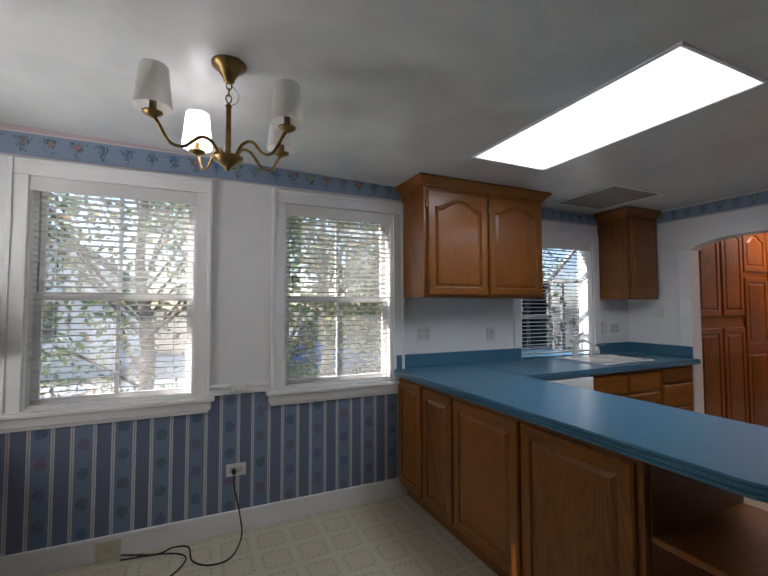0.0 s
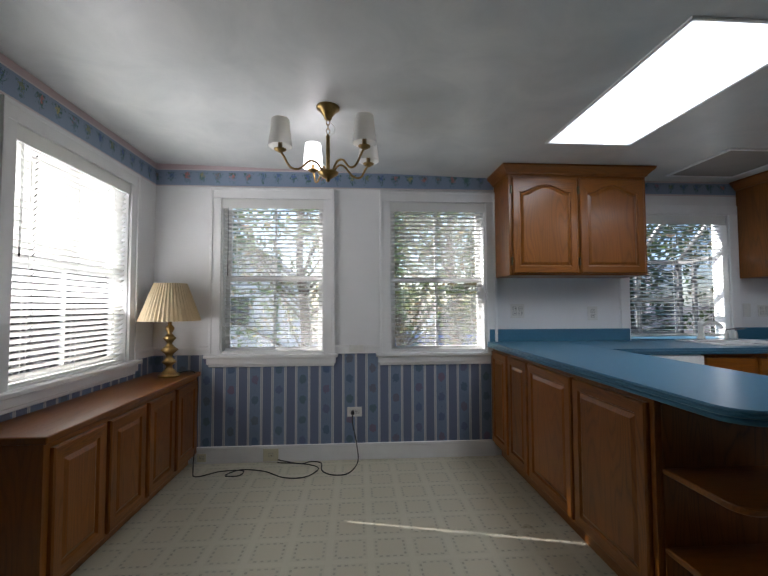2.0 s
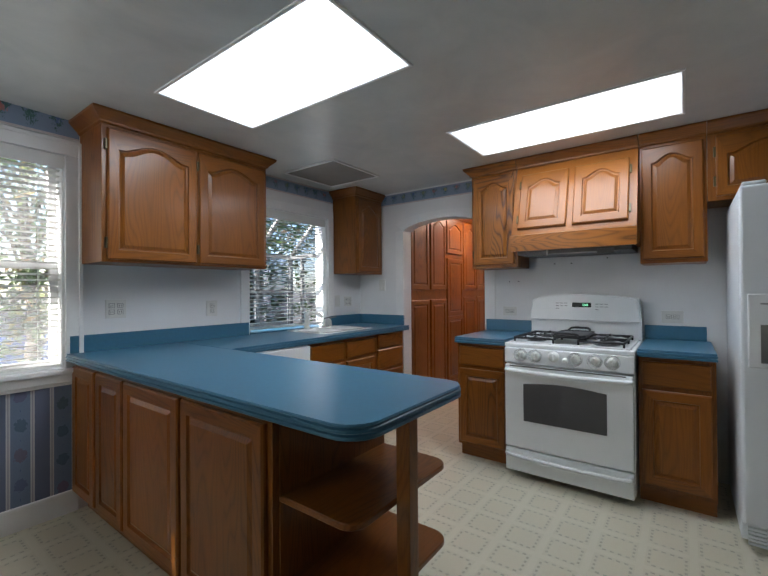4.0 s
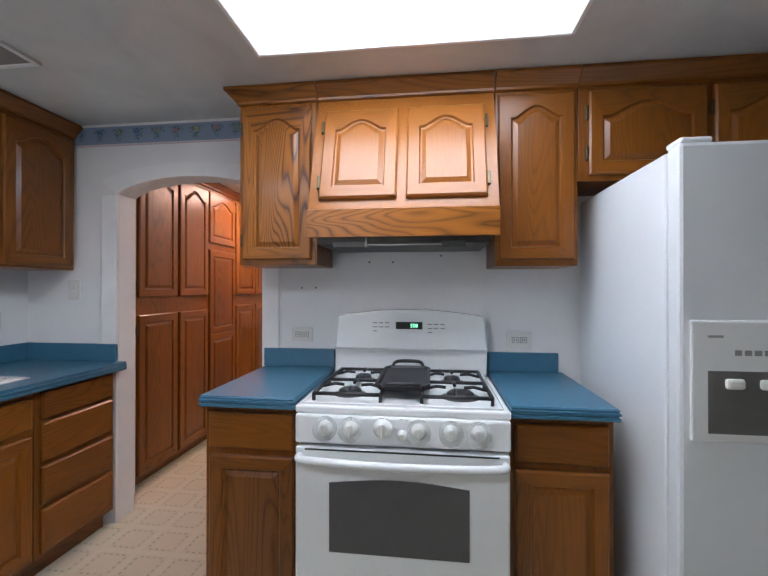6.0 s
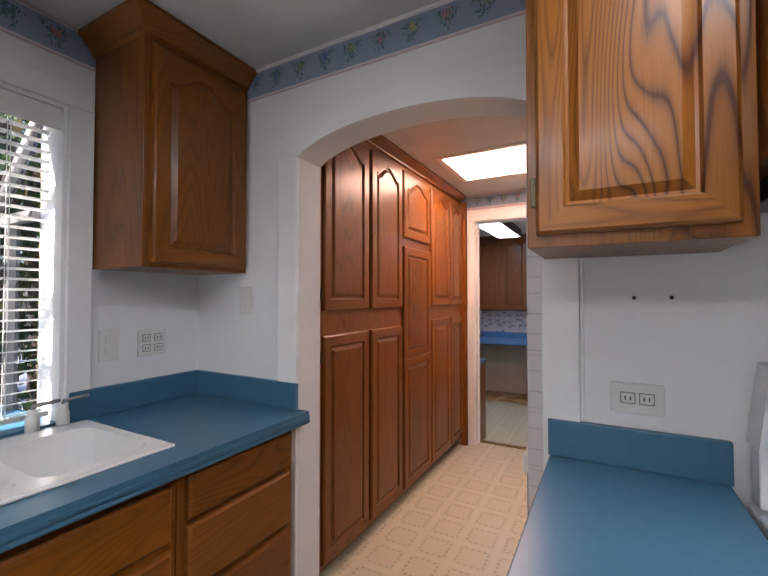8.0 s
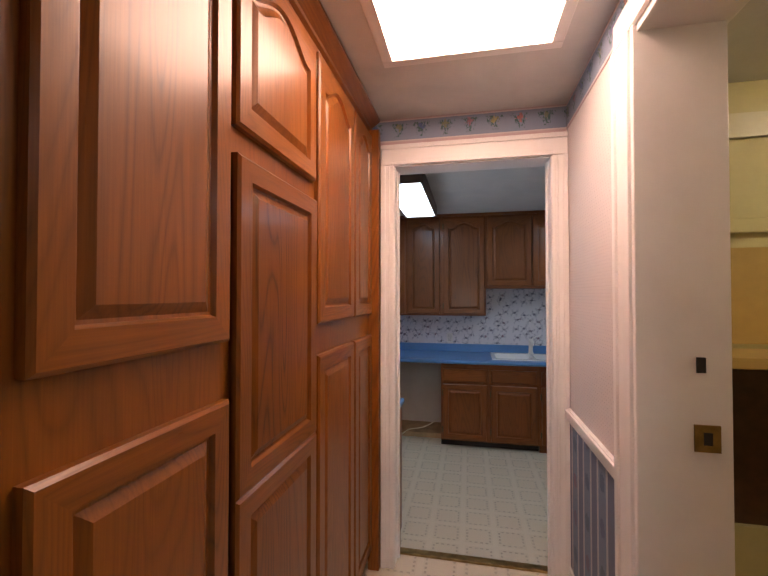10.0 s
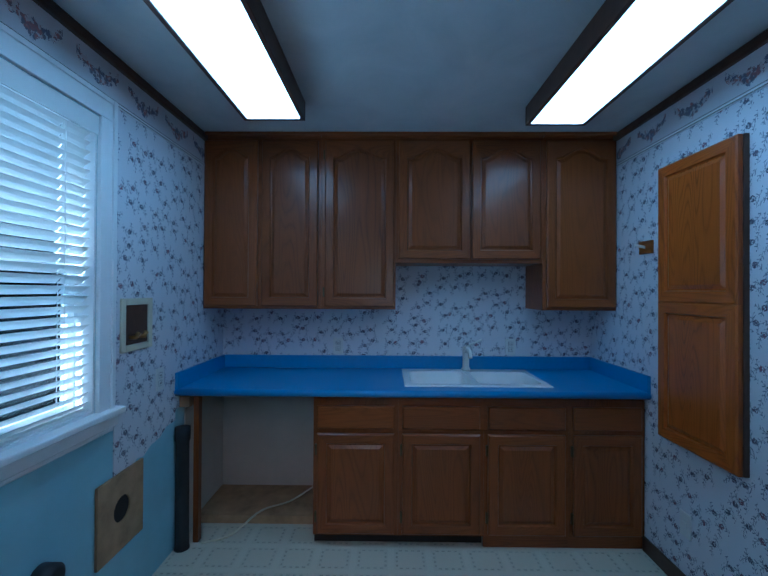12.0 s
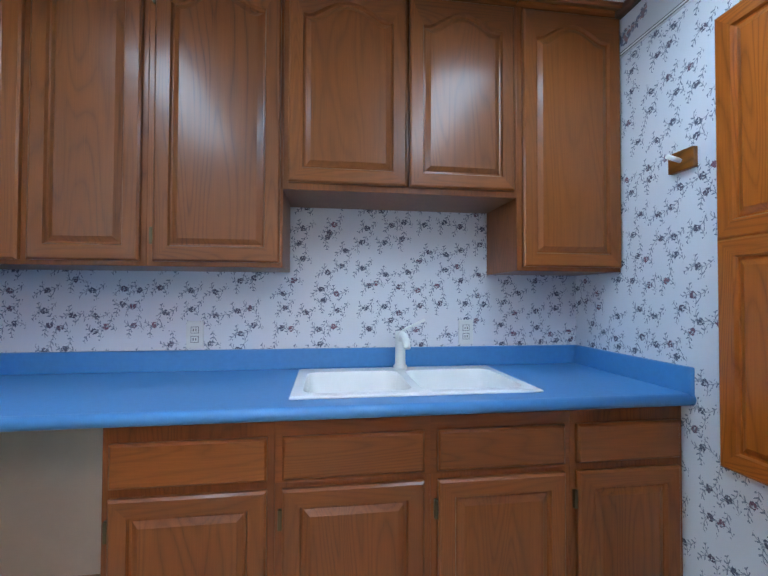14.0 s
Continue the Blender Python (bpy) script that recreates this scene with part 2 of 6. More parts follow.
def stripe_paper(name, axis):
    """Blue paper with white double lines and columns of small flowers."""
    m = Mat(name, 0.6)
    v = m.coord()
    s = m.split(v)
    c, z = s[axis], s[2]
    u = m.math("SUBTRACT", m.math("FRACT", m.math("DIVIDE", c, 0.184)), 0.5)
    a = m.math("MULTIPLY", m.math("ABSOLUTE", u), 0.184)
    line = m.math("LESS_THAN", m.math("ABSOLUTE", m.math("SUBTRACT", a, 0.050)), 0.0090)
    inner = m.math("LESS_THAN", m.math("ABSOLUTE", m.math("SUBTRACT", a, 0.050)), 0.0025)
    col = m.math("LESS_THAN", a, 0.042)
    k = m.math("FLOOR", m.math("DIVIDE", c, 0.184))
    zz = m.math("ADD", m.math("DIVIDE", z, 0.158), m.math("MULTIPLY", k, 0.5))
    w = m.math("SUBTRACT", m.math("FRACT", zz), 0.5)
    r = m.math("SQRT", m.math("ADD", m.math("POWER", m.math("MULTIPLY", u, 0.184), 2.0), m.math("POWER", m.math("MULTIPLY", w, 0.130), 2.0)))
    blot = m.noise(v, 75.0, 3)
    flower = m.math("LESS_THAN", m.math("ADD", r, m.math("MULTIPLY", blot, 0.034)), 0.044)
    bud = m.math("LESS_THAN", m.math("ADD", m.math("MULTIPLY", m.math("ABSOLUTE", m.math("SUBTRACT", m.math("ABSOLUTE", w), 0.5)), 0.1), m.math("MULTIPLY", m.math("ABSOLUTE", u), 0.4)), 0.0045)
    kind = m.node("ShaderNodeTexWhiteNoise")
    kind.noise_dimensions = "1D"
    m.link(m.math("ADD", m.math("FLOOR", zz), m.math("MULTIPLY", k, 7.3)), kind.inputs["W"])
    petal = m.ramp(kind.outputs["Value"], [(0.0, (0.05, 0.10, 0.20)), (0.4, (0.07, 0.13, 0.14)), (0.7, (0.20, 0.11, 0.17)), (1.0, (0.06, 0.12, 0.24))])
    ground = m.mix(col, (0.145, 0.172, 0.255), (0.175, 0.240, 0.345))
    weave = m.noise(v, 260.0, 2)
    ground = m.mix(m.math("MULTIPLY", weave, 0.35), ground, (0.09, 0.11, 0.18))
    out = m.mix(m.math("MULTIPLY", line, 0.85), ground, (0.60, 0.59, 0.58))
    out = m.mix(m.math("MULTIPLY", inner, 0.6), out, (0.18, 0.18, 0.24))
    out = m.mix(m.math("MULTIPLY", flower, 0.72), out, petal)
    out = m.mix(m.math("MULTIPLY", bud, 0.7), out, (0.06, 0.10, 0.24))
    m.colour(out)
    return m.mat


def border_paper(name, axis, zmid, tall=1.0, tint=(0.23, 0.30, 0.42)):
    """Blue border with a row of small flower plants and pale pink edges."""
    m = Mat(name, 0.55)
    v = m.coord()
    s = m.split(v)
    c, z = s[axis], s[2]
    k = m.math("FLOOR", m.math("DIVIDE", c, 0.118))
    u = m.math("MULTIPLY", m.math("SUBTRACT", m.math("FRACT", m.math("DIVIDE", c, 0.118)), 0.5), 0.118)
    w = m.math("DIVIDE", m.math("SUBTRACT", z, zmid), tall)
    blot = m.noise(v, 70.0, 4, 0.7)
    jit = m.math("MULTIPLY_ADD", blot, 0.075, -0.0375)
    fan = m.math("SUBTRACT", m.math("ABSOLUTE", u), m.math("MULTIPLY", m.math("ADD", w, 0.040), 0.50))
    leaves = m.math("LESS_THAN", m.math("ADD", fan, m.math("MULTIPLY", jit, 1.9)), 0.0)
    leaves = m.math("MULTIPLY", leaves, m.math("LESS_THAN", m.math("ABSOLUTE", w), 0.036))
    leaves = m.math("MULTIPLY", leaves, m.math("GREATER_THAN", m.noise(m.scaled(v, (1, 1, 0.45)), 150.0, 2), 0.49))
    head = m.math("SQRT", m.math("ADD", m.math("POWER", u, 2.0), m.math("POWER", m.math("SUBTRACT", w, 0.016), 2.0)))
    bloom = m.math("LESS_THAN", m.math("SUBTRACT", head, m.math("MULTIPLY", jit, 1.5)), 0.013)
    kind = m.node("ShaderNodeTexWhiteNoise")
    kind.noise_dimensions = "1D"
    m.link(k, kind.inputs["W"])
    petal = m.ramp(kind.outputs["Value"], [(0.0, (0.08, 0.14, 0.34)), (0.38, (0.10, 0.17, 0.36)), (0.45, (0.50, 0.16, 0.14)), (0.62, (0.45, 0.17, 0.16)), (0.68, (0.05, 0.16, 0.14)), (1.0, (0.48, 0.40, 0.12))])
    out = m.mix(m.math("MULTIPLY", blot, 0.35), tint, (0.27, 0.34, 0.46))
    out = m.mix(m.math("MULTIPLY", leaves, 0.9), out, (0.045, 0.13, 0.11))
    out = m.mix(m.math("MULTIPLY", bloom, 0.85), out, petal)
    edge = m.math("GREATER_THAN", m.math("ABSOLUTE", w), 0.049)
    rim = m.math("GREATER_THAN", m.math("ABSOLUTE", w), 0.056)
    out = m.mix(edge, out, (0.62, 0.56, 0.56))
    out = m.mix(m.math("MULTIPLY", rim, 0.6), out, (0.52, 0.36, 0.37))
    m.colour(out)
    return m.mat


def dash_paper():
    """Pale pink-white paper with rows of tiny slanted dashes."""
    m = Mat("pale_dashed_wallpaper", 0.55)
    v = m.coord()
    x, y, z = m.split(v)
    row = m.math("FLOOR", m.math("DIVIDE", z, 0.0125))
    xx = m.math("ADD", m.math("DIVIDE", m.math("ADD", x, m.math("MULTIPLY", z, 0.55)), 0.024), m.math("MULTIPLY", row, 0.5))
    a = m.math("ABSOLUTE", m.math("SUBTRACT", m.math("FRACT", xx), 0.5))
    b = m.math("ABSOLUTE", m.math("SUBTRACT", m.math("FRACT", m.math("DIVIDE", z, 0.0125)), 0.5))
    d = m.math("MULTIPLY", m.math("LESS_THAN", a, 0.12), m.math("LESS_THAN", b, 0.16))
    d = m.math("MULTIPLY", d, m.noise(v, 90.0, 2))
    m.colour(m.mix(m.math("MULTIPLY", d, 0.9), (0.66, 0.635, 0.63), (0.32, 0.30, 0.33)))
    return m.mat


def sprig_paper(name, axis):
    """White paper with scattered sprigs: thin grey stems and small plum and blue flowers."""
    m = Mat(name, 0.55)
    v = m.coord()
    s = m.split(v)
    comb = m.nt.nodes.new("ShaderNodeCombineXYZ")
    m.link(s[axis], comb.inputs[0])
    m.link(s[2], comb.inputs[1])
    p = comb.outputs[0]

    def cells(scale, jitter):
        n = m.node("ShaderNodeTexVoronoi", Scale=scale, Randomness=jitter)
        n.voronoi_dimensions = "2D"
        m.link(p, n.inputs["Vector"])
        return n

    def mapped(op, a, b):
        n = m.nt.nodes.new("ShaderNodeVectorMath")
        n.operation = op
        m.link(a, n.inputs[0])
        m.link(b, n.inputs[1])
        return n.outputs[0]

    def sprigs(scale, turn, seed):
        """Distance-shaped motifs round jittered lattice points: a blossom cluster on two leafy, curling stems."""
        shift = m.scaled(p, (1, 1, 1))
        shift.node.inputs["Location"].default_value = (seed, seed * 0.37, 0)
        c = m.node("ShaderNodeTexVoronoi", Scale=scale, Randomness=0.8)
        c.voronoi_dimensions = "2D"
        m.link(shift, c.inputs["Vector"])
        q = mapped("SUBTRACT", shift, c.outputs["Position"])
        rot = m.node("ShaderNodeVectorRotate")
        rot.rotation_type = "Z_AXIS"
        m.link(q, rot.inputs["Vector"])
        m.link(m.math("MULTIPLY_ADD", m.split(c.outputs["Color"])[1], 1.3, turn), rot.inputs["Angle"])
        a, b, _ = m.split(rot.outputs[0])
        lines, ticks = None, None
        for (la, lb), reach, wave in (((a, b), 0.058, 62.0), ((b, a), 0.042, 85.0)):
            d = m.math("SUBTRACT", lb, m.math("MULTIPLY", m.math("SINE", m.math("MULTIPLY", la, wave)), 0.007))
            near = m.math("LESS_THAN", m.math("ABSOLUTE", la), reach)
            line = m.math("MULTIPLY", m.math("LESS_THAN", m.math("ABSOLUTE", d), 0.0018), near)
            slant = m.math("FRACT", m.math("DIVIDE", m.math("ADD", la, m.math("MULTIPLY", m.math("ABSOLUTE", d), -0.8)), 0.017))
            tick = m.math("MULTIPLY", m.math("LESS_THAN", slant, 0.34), m.math("LESS_THAN", m.math("ABSOLUTE", d), 0.0125))
            tick = m.math("MULTIPLY", m.math("MULTIPLY", tick, near), m.math("GREATER_THAN", m.noise(p, 95.0, 1), 0.45))
            lines = line if lines is None else m.math("MAXIMUM", lines, line)
            ticks = tick if ticks is None else m.math("MAXIMUM", ticks, tick)
        r = m.math("SQRT", m.math("ADD", m.math("POWER", a, 2.0), m.math("POWER", b, 2.0)))
        dots = cells(115.0, 0.9)
        head = m.math("MULTIPLY", m.math("LESS_THAN", dots.outputs["Distance"], 0.50), m.math("LESS_THAN", m.math("ADD", r, m.math("MULTIPLY", m.noise(p, 60.0, 2), 0.014)), 0.0195))
        return lines, ticks, head, m.split(c.outputs["Color"])[0]

    out = m.mix(m.math("MULTIPLY", m.noise(p, 5.0, 3), 0.25), (0.67, 0.66, 0.68), (0.60, 0.60, 0.64))
    lines, ticks, head, kind = sprigs(10.6, 0.2, 0.0)
    petal = m.ramp(kind, [(0.0, (0.075, 0.045, 0.085)), (0.45, (0.05, 0.055, 0.10)), (0.7, (0.07, 0.04, 0.08)), (1.0, (0.20, 0.055, 0.09))])
    out = m.mix(m.math("MULTIPLY", lines, 0.5), out, (0.11, 0.12, 0.17))
    out = m.mix(m.math("MULTIPLY", ticks, 0.85), out, (0.14, 0.165, 0.225))
    out = m.mix(m.math("MULTIPLY", head, 0.9), out, petal)
    m.colour(out)
    return m.mat


def garland_paper(name, axis, zmid):
    """White border with dark garlands of flowers."""
    m = Mat(name, 0.55)
    v = m.coord()
    s = m.split(v)
    u = m.math("MULTIPLY", m.math("SUBTRACT", m.math("FRACT", m.math("DIVIDE", s[axis], 0.30)), 0.5), 0.30)
    w = m.math("SUBTRACT", s[2], zmid)
    blot = m.noise(v, 48.0, 4, 0.7)
    sag = m.math("MULTIPLY", m.math("POWER", u, 2.0), 3.2)
    d = m.math("ABSOLUTE", m.math("SUBTRACT", m.math("ADD", w, 0.015), sag))
    g = m.math("LESS_THAN", m.math("ADD", d, m.math("MULTIPLY_ADD", blot, 0.11, -0.055)), 0.016)
    g = m.math("MULTIPLY", g, m.math("LESS_THAN", m.math("ABSOLUTE", u), 0.118))
    tone = m.ramp(m.noise(v, 30.0, 2), [(0.35, (0.07, 0.09, 0.20)), (0.5, (0.10, 0.10, 0.14)), (0.62, (0.30, 0.10, 0.10))])
    cl = m.node("ShaderNodeTexVoronoi", Scale=70.0, Randomness=1.0)
    m.link(v, cl.inputs["Vector"])
    petals = m.math("LESS_THAN", cl.outputs["Distance"], 0.62)
    core = m.math("LESS_THAN", m.math("ADD", m.math("ABSOLUTE", u), m.math("MULTIPLY", m.math("ABSOLUTE", m.math("ADD", w, 0.02)), 1.2)), m.math("MULTIPLY_ADD", blot, 0.09, 0.0))
    g = m.math("MULTIPLY", m.math("MAXIMUM", g, core), m.math("MULTIPLY_ADD", petals, 0.75, 0.25))
    m.colour(m.mix(m.math("MULTIPLY", g, 0.85), (0.62, 0.61, 0.63), tone))
    return m.mat


def glow(name, col, strength):
    m = Mat(name, 0.5)
    m.colour((0.8, 0.8, 0.8))
    m.b.inputs["Emission Color"].default_value = (*col, 1)
    m.b.inputs["Emission Strength"].default_value = strength
    return m.mat


def tube_panel(name, col, strength, a, b):
    """A diffuser over fluorescent tubes: bright over the tubes, falling off towards its edges."""
    m = Mat(name, 0.5)
    m.colour((0.8, 0.8, 0.8))
    m.b.inputs["Emission Color"].default_value = (*col, 1)
    x, y, z = m.split(m.coord())
    ex = m.math("DIVIDE", m.math("SUBTRACT", a, m.math("ABSOLUTE", x)), 0.11)
    ey = m.math("DIVIDE", m.math("SUBTRACT", b, m.math("ABSOLUTE", y)), 0.16)
    e = m.math("MULTIPLY", m.math("MINIMUM", ex, 1.0), m.math("MINIMUM", ey, 1.0))
    m.link(m.math("MULTIPLY", m.math("MULTIPLY_ADD", m.math("POWER", m.math("MAXIMUM", e, 0.0), 0.7), 1.0, 0.10), strength * 1.15), m.b.inputs["Emission Strength"])
    return m.mat


def glass(name, tint=(0.95, 0.97, 0.97)):
    m = bpy.data.materials.new(name)
    m.use_nodes = True
    nt = m.node_tree
    nt.nodes.remove(nt.nodes["Principled BSDF"])
    t, g, mx = (nt.nodes.new("ShaderNodeBsdf" + k) for k in ("Transparent", "Glossy", "Diffuse"))
    nt.nodes.remove(mx)
    mx = nt.nodes.new("ShaderNodeMixShader")
    fr = nt.nodes.new("ShaderNodeFresnel")
    fr.inputs[0].default_value = 1.45
    t.inputs[0].default_value = (*tint, 1)
    g.inputs["Roughness"].default_value = 0.02
    nt.links.new(fr.outputs[0], mx.inputs[0])
    nt.links.new(t.outputs[0], mx.inputs[1])
    nt.links.new(g.outputs[0], mx.inputs[2])
    nt.links.new(mx.outputs[0], nt.nodes["Material Output"].inputs[0])
    return m


def dusty_glass():
    """A pane with a film of dust that catches the daylight, thicker in soft patches."""
    m = Mat("dusty_window_glass", 0.9)
    v = m.coord()
    film = m.math("MULTIPLY_ADD", m.noise(v, 2.6, 4, 0.6), 0.26, 0.01)
    t = m.node("ShaderNodeBsdfTransparent")
    g = m.node("ShaderNodeBsdfGlossy", Roughness=0.02)
    d = m.node("ShaderNodeBsdfTranslucent")
    d.inputs[0].default_value = (0.80, 0.79, 0.76, 1)
    fr = m.node("ShaderNodeFresnel", IOR=1.45)
    a, b = m.node("ShaderNodeMixShader"), m.node("ShaderNodeMixShader")
    m.link(film, a.inputs[0])
    m.link(t.outputs[0], a.inputs[1])
    m.link(d.outputs[0], a.inputs[2])
    m.link(fr.outputs[0], b.inputs[0])
    m.link(a.outputs[0], b.inputs[1])
    m.link(g.outputs[0], b.inputs[2])
    m.link(b.outputs[0], m.nt.nodes["Material Output"].inputs[0])
    return m.mat


def cloudy_plastic():
    """Clear plastic gone slightly milky."""
    m = Mat("cloudy_clear_plastic", 0.2)
    m.colour((0.72, 0.75, 0.72))
    t = m.node("ShaderNodeBsdfTransparent")
    mx = m.node("ShaderNodeMixShader")
    mx.inputs[0].default_value = 0.3
    m.link(t.outputs[0], mx.inputs[1])
    m.link(m.b.outputs[0], mx.inputs[2])
    m.link(mx.outputs[0], m.nt.nodes["Material Output"].inputs[0])
    return m.mat


def leaf_material():
    m = Mat("garden_leaf", 0.5)
    g = m.node("ShaderNodeNewGeometry")
    col = m.ramp(g.outputs["Random Per Island"], [(0.0, (0.05, 0.10, 0.03)), (0.5, (0.10, 0.16, 0.045)), (0.8, (0.19, 0.24, 0.07)), (0.93, (0.34, 0.20, 0.09)), (1.0, (0.28, 0.30, 0.08))])
    m.colour(col)
    tr = m.node("ShaderNodeBsdfTranslucent")
    m.link(col, tr.inputs[0])
    mx = m.node("ShaderNodeMixShader")
    mx.inputs[0].default_value = 0.55
    m.link(m.b.outputs[0], mx.inputs[1])
    m.link(tr.outputs[0], mx.inputs[2])
    m.link(mx.outputs[0], m.nt.nodes["Material Output"].inputs[0])
    return m.mat


def slat_material():
    """White slat that lets some light through."""
    m = Mat("white_blind_slat", 0.45)
    m.colour((0.80, 0.80, 0.77))
    tr = m.node("ShaderNodeBsdfTranslucent")
    tr.inputs[0].default_value = (0.80, 0.80, 0.76, 1)
    mx = m.node("ShaderNodeMixShader")
    mx.inputs[0].default_value = 0.18
    m.link(m.b.outputs[0], mx.inputs[1])
    m.link(tr.outputs[0], mx.inputs[2])
    m.link(mx.outputs[0], m.nt.nodes["Material Output"].inputs[0])
    return m.mat


SLAT = slat_material()
CEIL = ceiling_material()
VINYL = vinyl_material()
STRIPE_X, STRIPE_Y = stripe_paper("striped_flower_paper_x", 0), stripe_paper("striped_flower_paper_y", 1)
DINING_X, DINING_Y = border_paper("dining_border_x", 0, 2.222, 1.22), border_paper("dining_border_y", 1, 2.226, 1.22)
BORDER_X, BORDER_Y = border_paper("flower_border_x", 0, 2.198), border_paper("flower_border_y", 1, 2.198)
DASH = dash_paper()
SPRIG_X, SPRIG_Y = sprig_paper("sprig_paper_x", 0), sprig_paper("sprig_paper_y", 1)
GARLAND_X, GARLAND_Y = garland_paper("garland_border_x", 0, 2.126), garland_paper("garland_border_y", 1, 2.126)
GLASS = glass("window_glass")
DUSTY = dusty_glass()
# blue-grey tint added to dim the bright view through the garden window
DIMMED = glass("dimmed_garden_glass", (0.42, 0.45, 0.53))
CLEAR = glass("clear_plastic", (0.86, 0.88, 0.88))
KNOBCOVER = cloudy_plastic()
LEAF = leaf_material()
PANEL_K = tube_panel("kitchen_diffuser", (0.92, 0.98, 1.0), KITCHEN_GLOW, 0.275, 0.58)
PANEL_H = glow("hall_diffuser", (1.0, 0.63, 0.45), HALL_GLOW)
PANEL_L = glow("laundry_diffuser", (0.70, 0.88, 1.0), LAUNDRY_GLOW)
LIT_SHADE = glow("lit_shade", (1.0, 0.94, 0.90), 1.3)
DISPLAY = glow("green_digits", (0.2, 1.0, 0.45), 0.5)


# ---- mesh helpers ----
def box(bm, x0, x1, y0, y1, z0, z1, bevel=0.0, slot=0):
    x0, x1, y0, y1, z0, z1 = min(x0, x1), max(x0, x1), min(y0, y1), max(y0, y1), min(z0, z1), max(z0, z1)
    m = Matrix.LocRotScale(((x0 + x1) / 2, (y0 + y1) / 2, (z0 + z1) / 2), None, (x1 - x0, y1 - y0, z1 - z0))
    r = bmesh.ops.create_cube(bm, size=1.0, matrix=m)
    vs = r["verts"]
    if slot:
        for f in {f for v in vs for f in v.link_faces}:
            f.material_index = slot
    if bevel:
        es = list({e for v in vs for e in v.link_edges})
        bmesh.ops.bevel(bm, geom=es, offset=bevel, segments=2, affect="EDGES", profile=0.5)
    return bm


def boxes(*rows, bevel=0.0):
    bm = bmesh.new()
    for r in rows:
        box(bm, *r, bevel=bevel)
    return bm


def prism(bm, pts, loops):
    """Stacked outlines: pts is a closed outline (x, y), loops are (inset, z) from the bottom up."""
    n = len(pts)
    area = sum(pts[i][0] * pts[(i + 1) % n][1] - pts[(i + 1) % n][0] * pts[i][1] for i in range(n))
    sign = 1 if area > 0 else -1
    rings = []
    for d, z in loops:
        ring = []
        for i in range(n):
            a, b, c = Vector(pts[i - 1]), Vector(pts[i]), Vector(pts[(i + 1) % n])
            e1, e2 = (b - a).normalized(), (c - b).normalized()
            n1, n2 = Vector((-e1.y, e1.x)) * sign, Vector((-e2.y, e2.x)) * sign
            nb = (n1 + n2)
            nb = nb / max(0.3, 1 + n1.dot(n2))
            ring.append(bm.verts.new((b.x + nb.x * d, b.y + nb.y * d, z)))
        rings.append(ring)
    for a, b in zip(rings, rings[1:]):
        for i in range(n):
            bm.faces.new((a[i], a[(i + 1) % n], b[(i + 1) % n], b[i]))
    bm.faces.new(rings[-1])
    bm.faces.new(list(reversed(rings[0])))
    return bm


def ring_slab(x0, x1, y0, y1, a0, a1, b0, b1, z0, z1):
    """A slab with a rectangular hole (a0..a1, b0..b1) through it."""
    bm = bmesh.new()
    out, hole = [(x0, y0), (x1, y0), (x1, y1), (x0, y1)], [(a0, b0), (a1, b0), (a1, b1), (a0, b1)]
    v = {(k, z): [bm.verts.new((x, y, z)) for x, y in p] for k, p in (("o", out), ("h", hole)) for z in (z0, z1)}
    for i in range(4):
        j = (i + 1) % 4
        for z in (z0, z1):
            bm.faces.new((v["o", z][i], v["o", z][j], v["h", z][j], v["h", z][i]))
        for k in "oh":
            bm.faces.new((v[k, z0][i], v[k, z0][j], v[k, z1][j], v[k, z1][i]))
    return bm


def lathe(bm, prof, cx, cy, seg=20):
    """Turned shape: prof is (radius, z) from the bottom up."""
    rings = [[bm.verts.new((cx + r * math.cos(2 * math.pi * i / seg), cy + r * math.sin(2 * math.pi * i / seg), z)) for i in range(seg)] for r, z in prof]
    for a, b in zip(rings, rings[1:]):
        for i in range(seg):
            f = bm.faces.new((a[i], a[(i + 1) % seg], b[(i + 1) % seg], b[i]))
            f.smooth = True
    if prof[0][0] > 1e-4:
        bm.faces.new(list(reversed(rings[0])))
    if prof[-1][0] > 1e-4:
        bm.faces.new(rings[-1])
    return bm


def tube(bm, pts, r, seg=8):
    """A round bar along the points."""
    pts = [Vector(p) for p in pts]
    rings = []
    up = Vector((0.13, 0.21, 1)).normalized()
    for i, p in enumerate(pts):
        d = (pts[min(i + 1, len(pts) - 1)] - pts[max(i - 1, 0)]).normalized()
        s = d.cross(up)
        s = s.normalized() if s.length > 1e-3 else Vector((1, 0, 0))
        t = s.cross(d).normalized()
        rings.append([bm.verts.new(p + (s * math.cos(2 * math.pi * k / seg) + t * math.sin(2 * math.pi * k / seg)) * r) for k in range(seg)])
    for a, b in zip(rings, rings[1:]):
        for k in range(seg):
            f = bm.faces.new((a[k], a[(k + 1) % seg], b[(k + 1) % seg], b[k]))
            f.smooth = True
    bm.faces.new(list(reversed(rings[0])))
    bm.faces.new(rings[-1])
    return bm


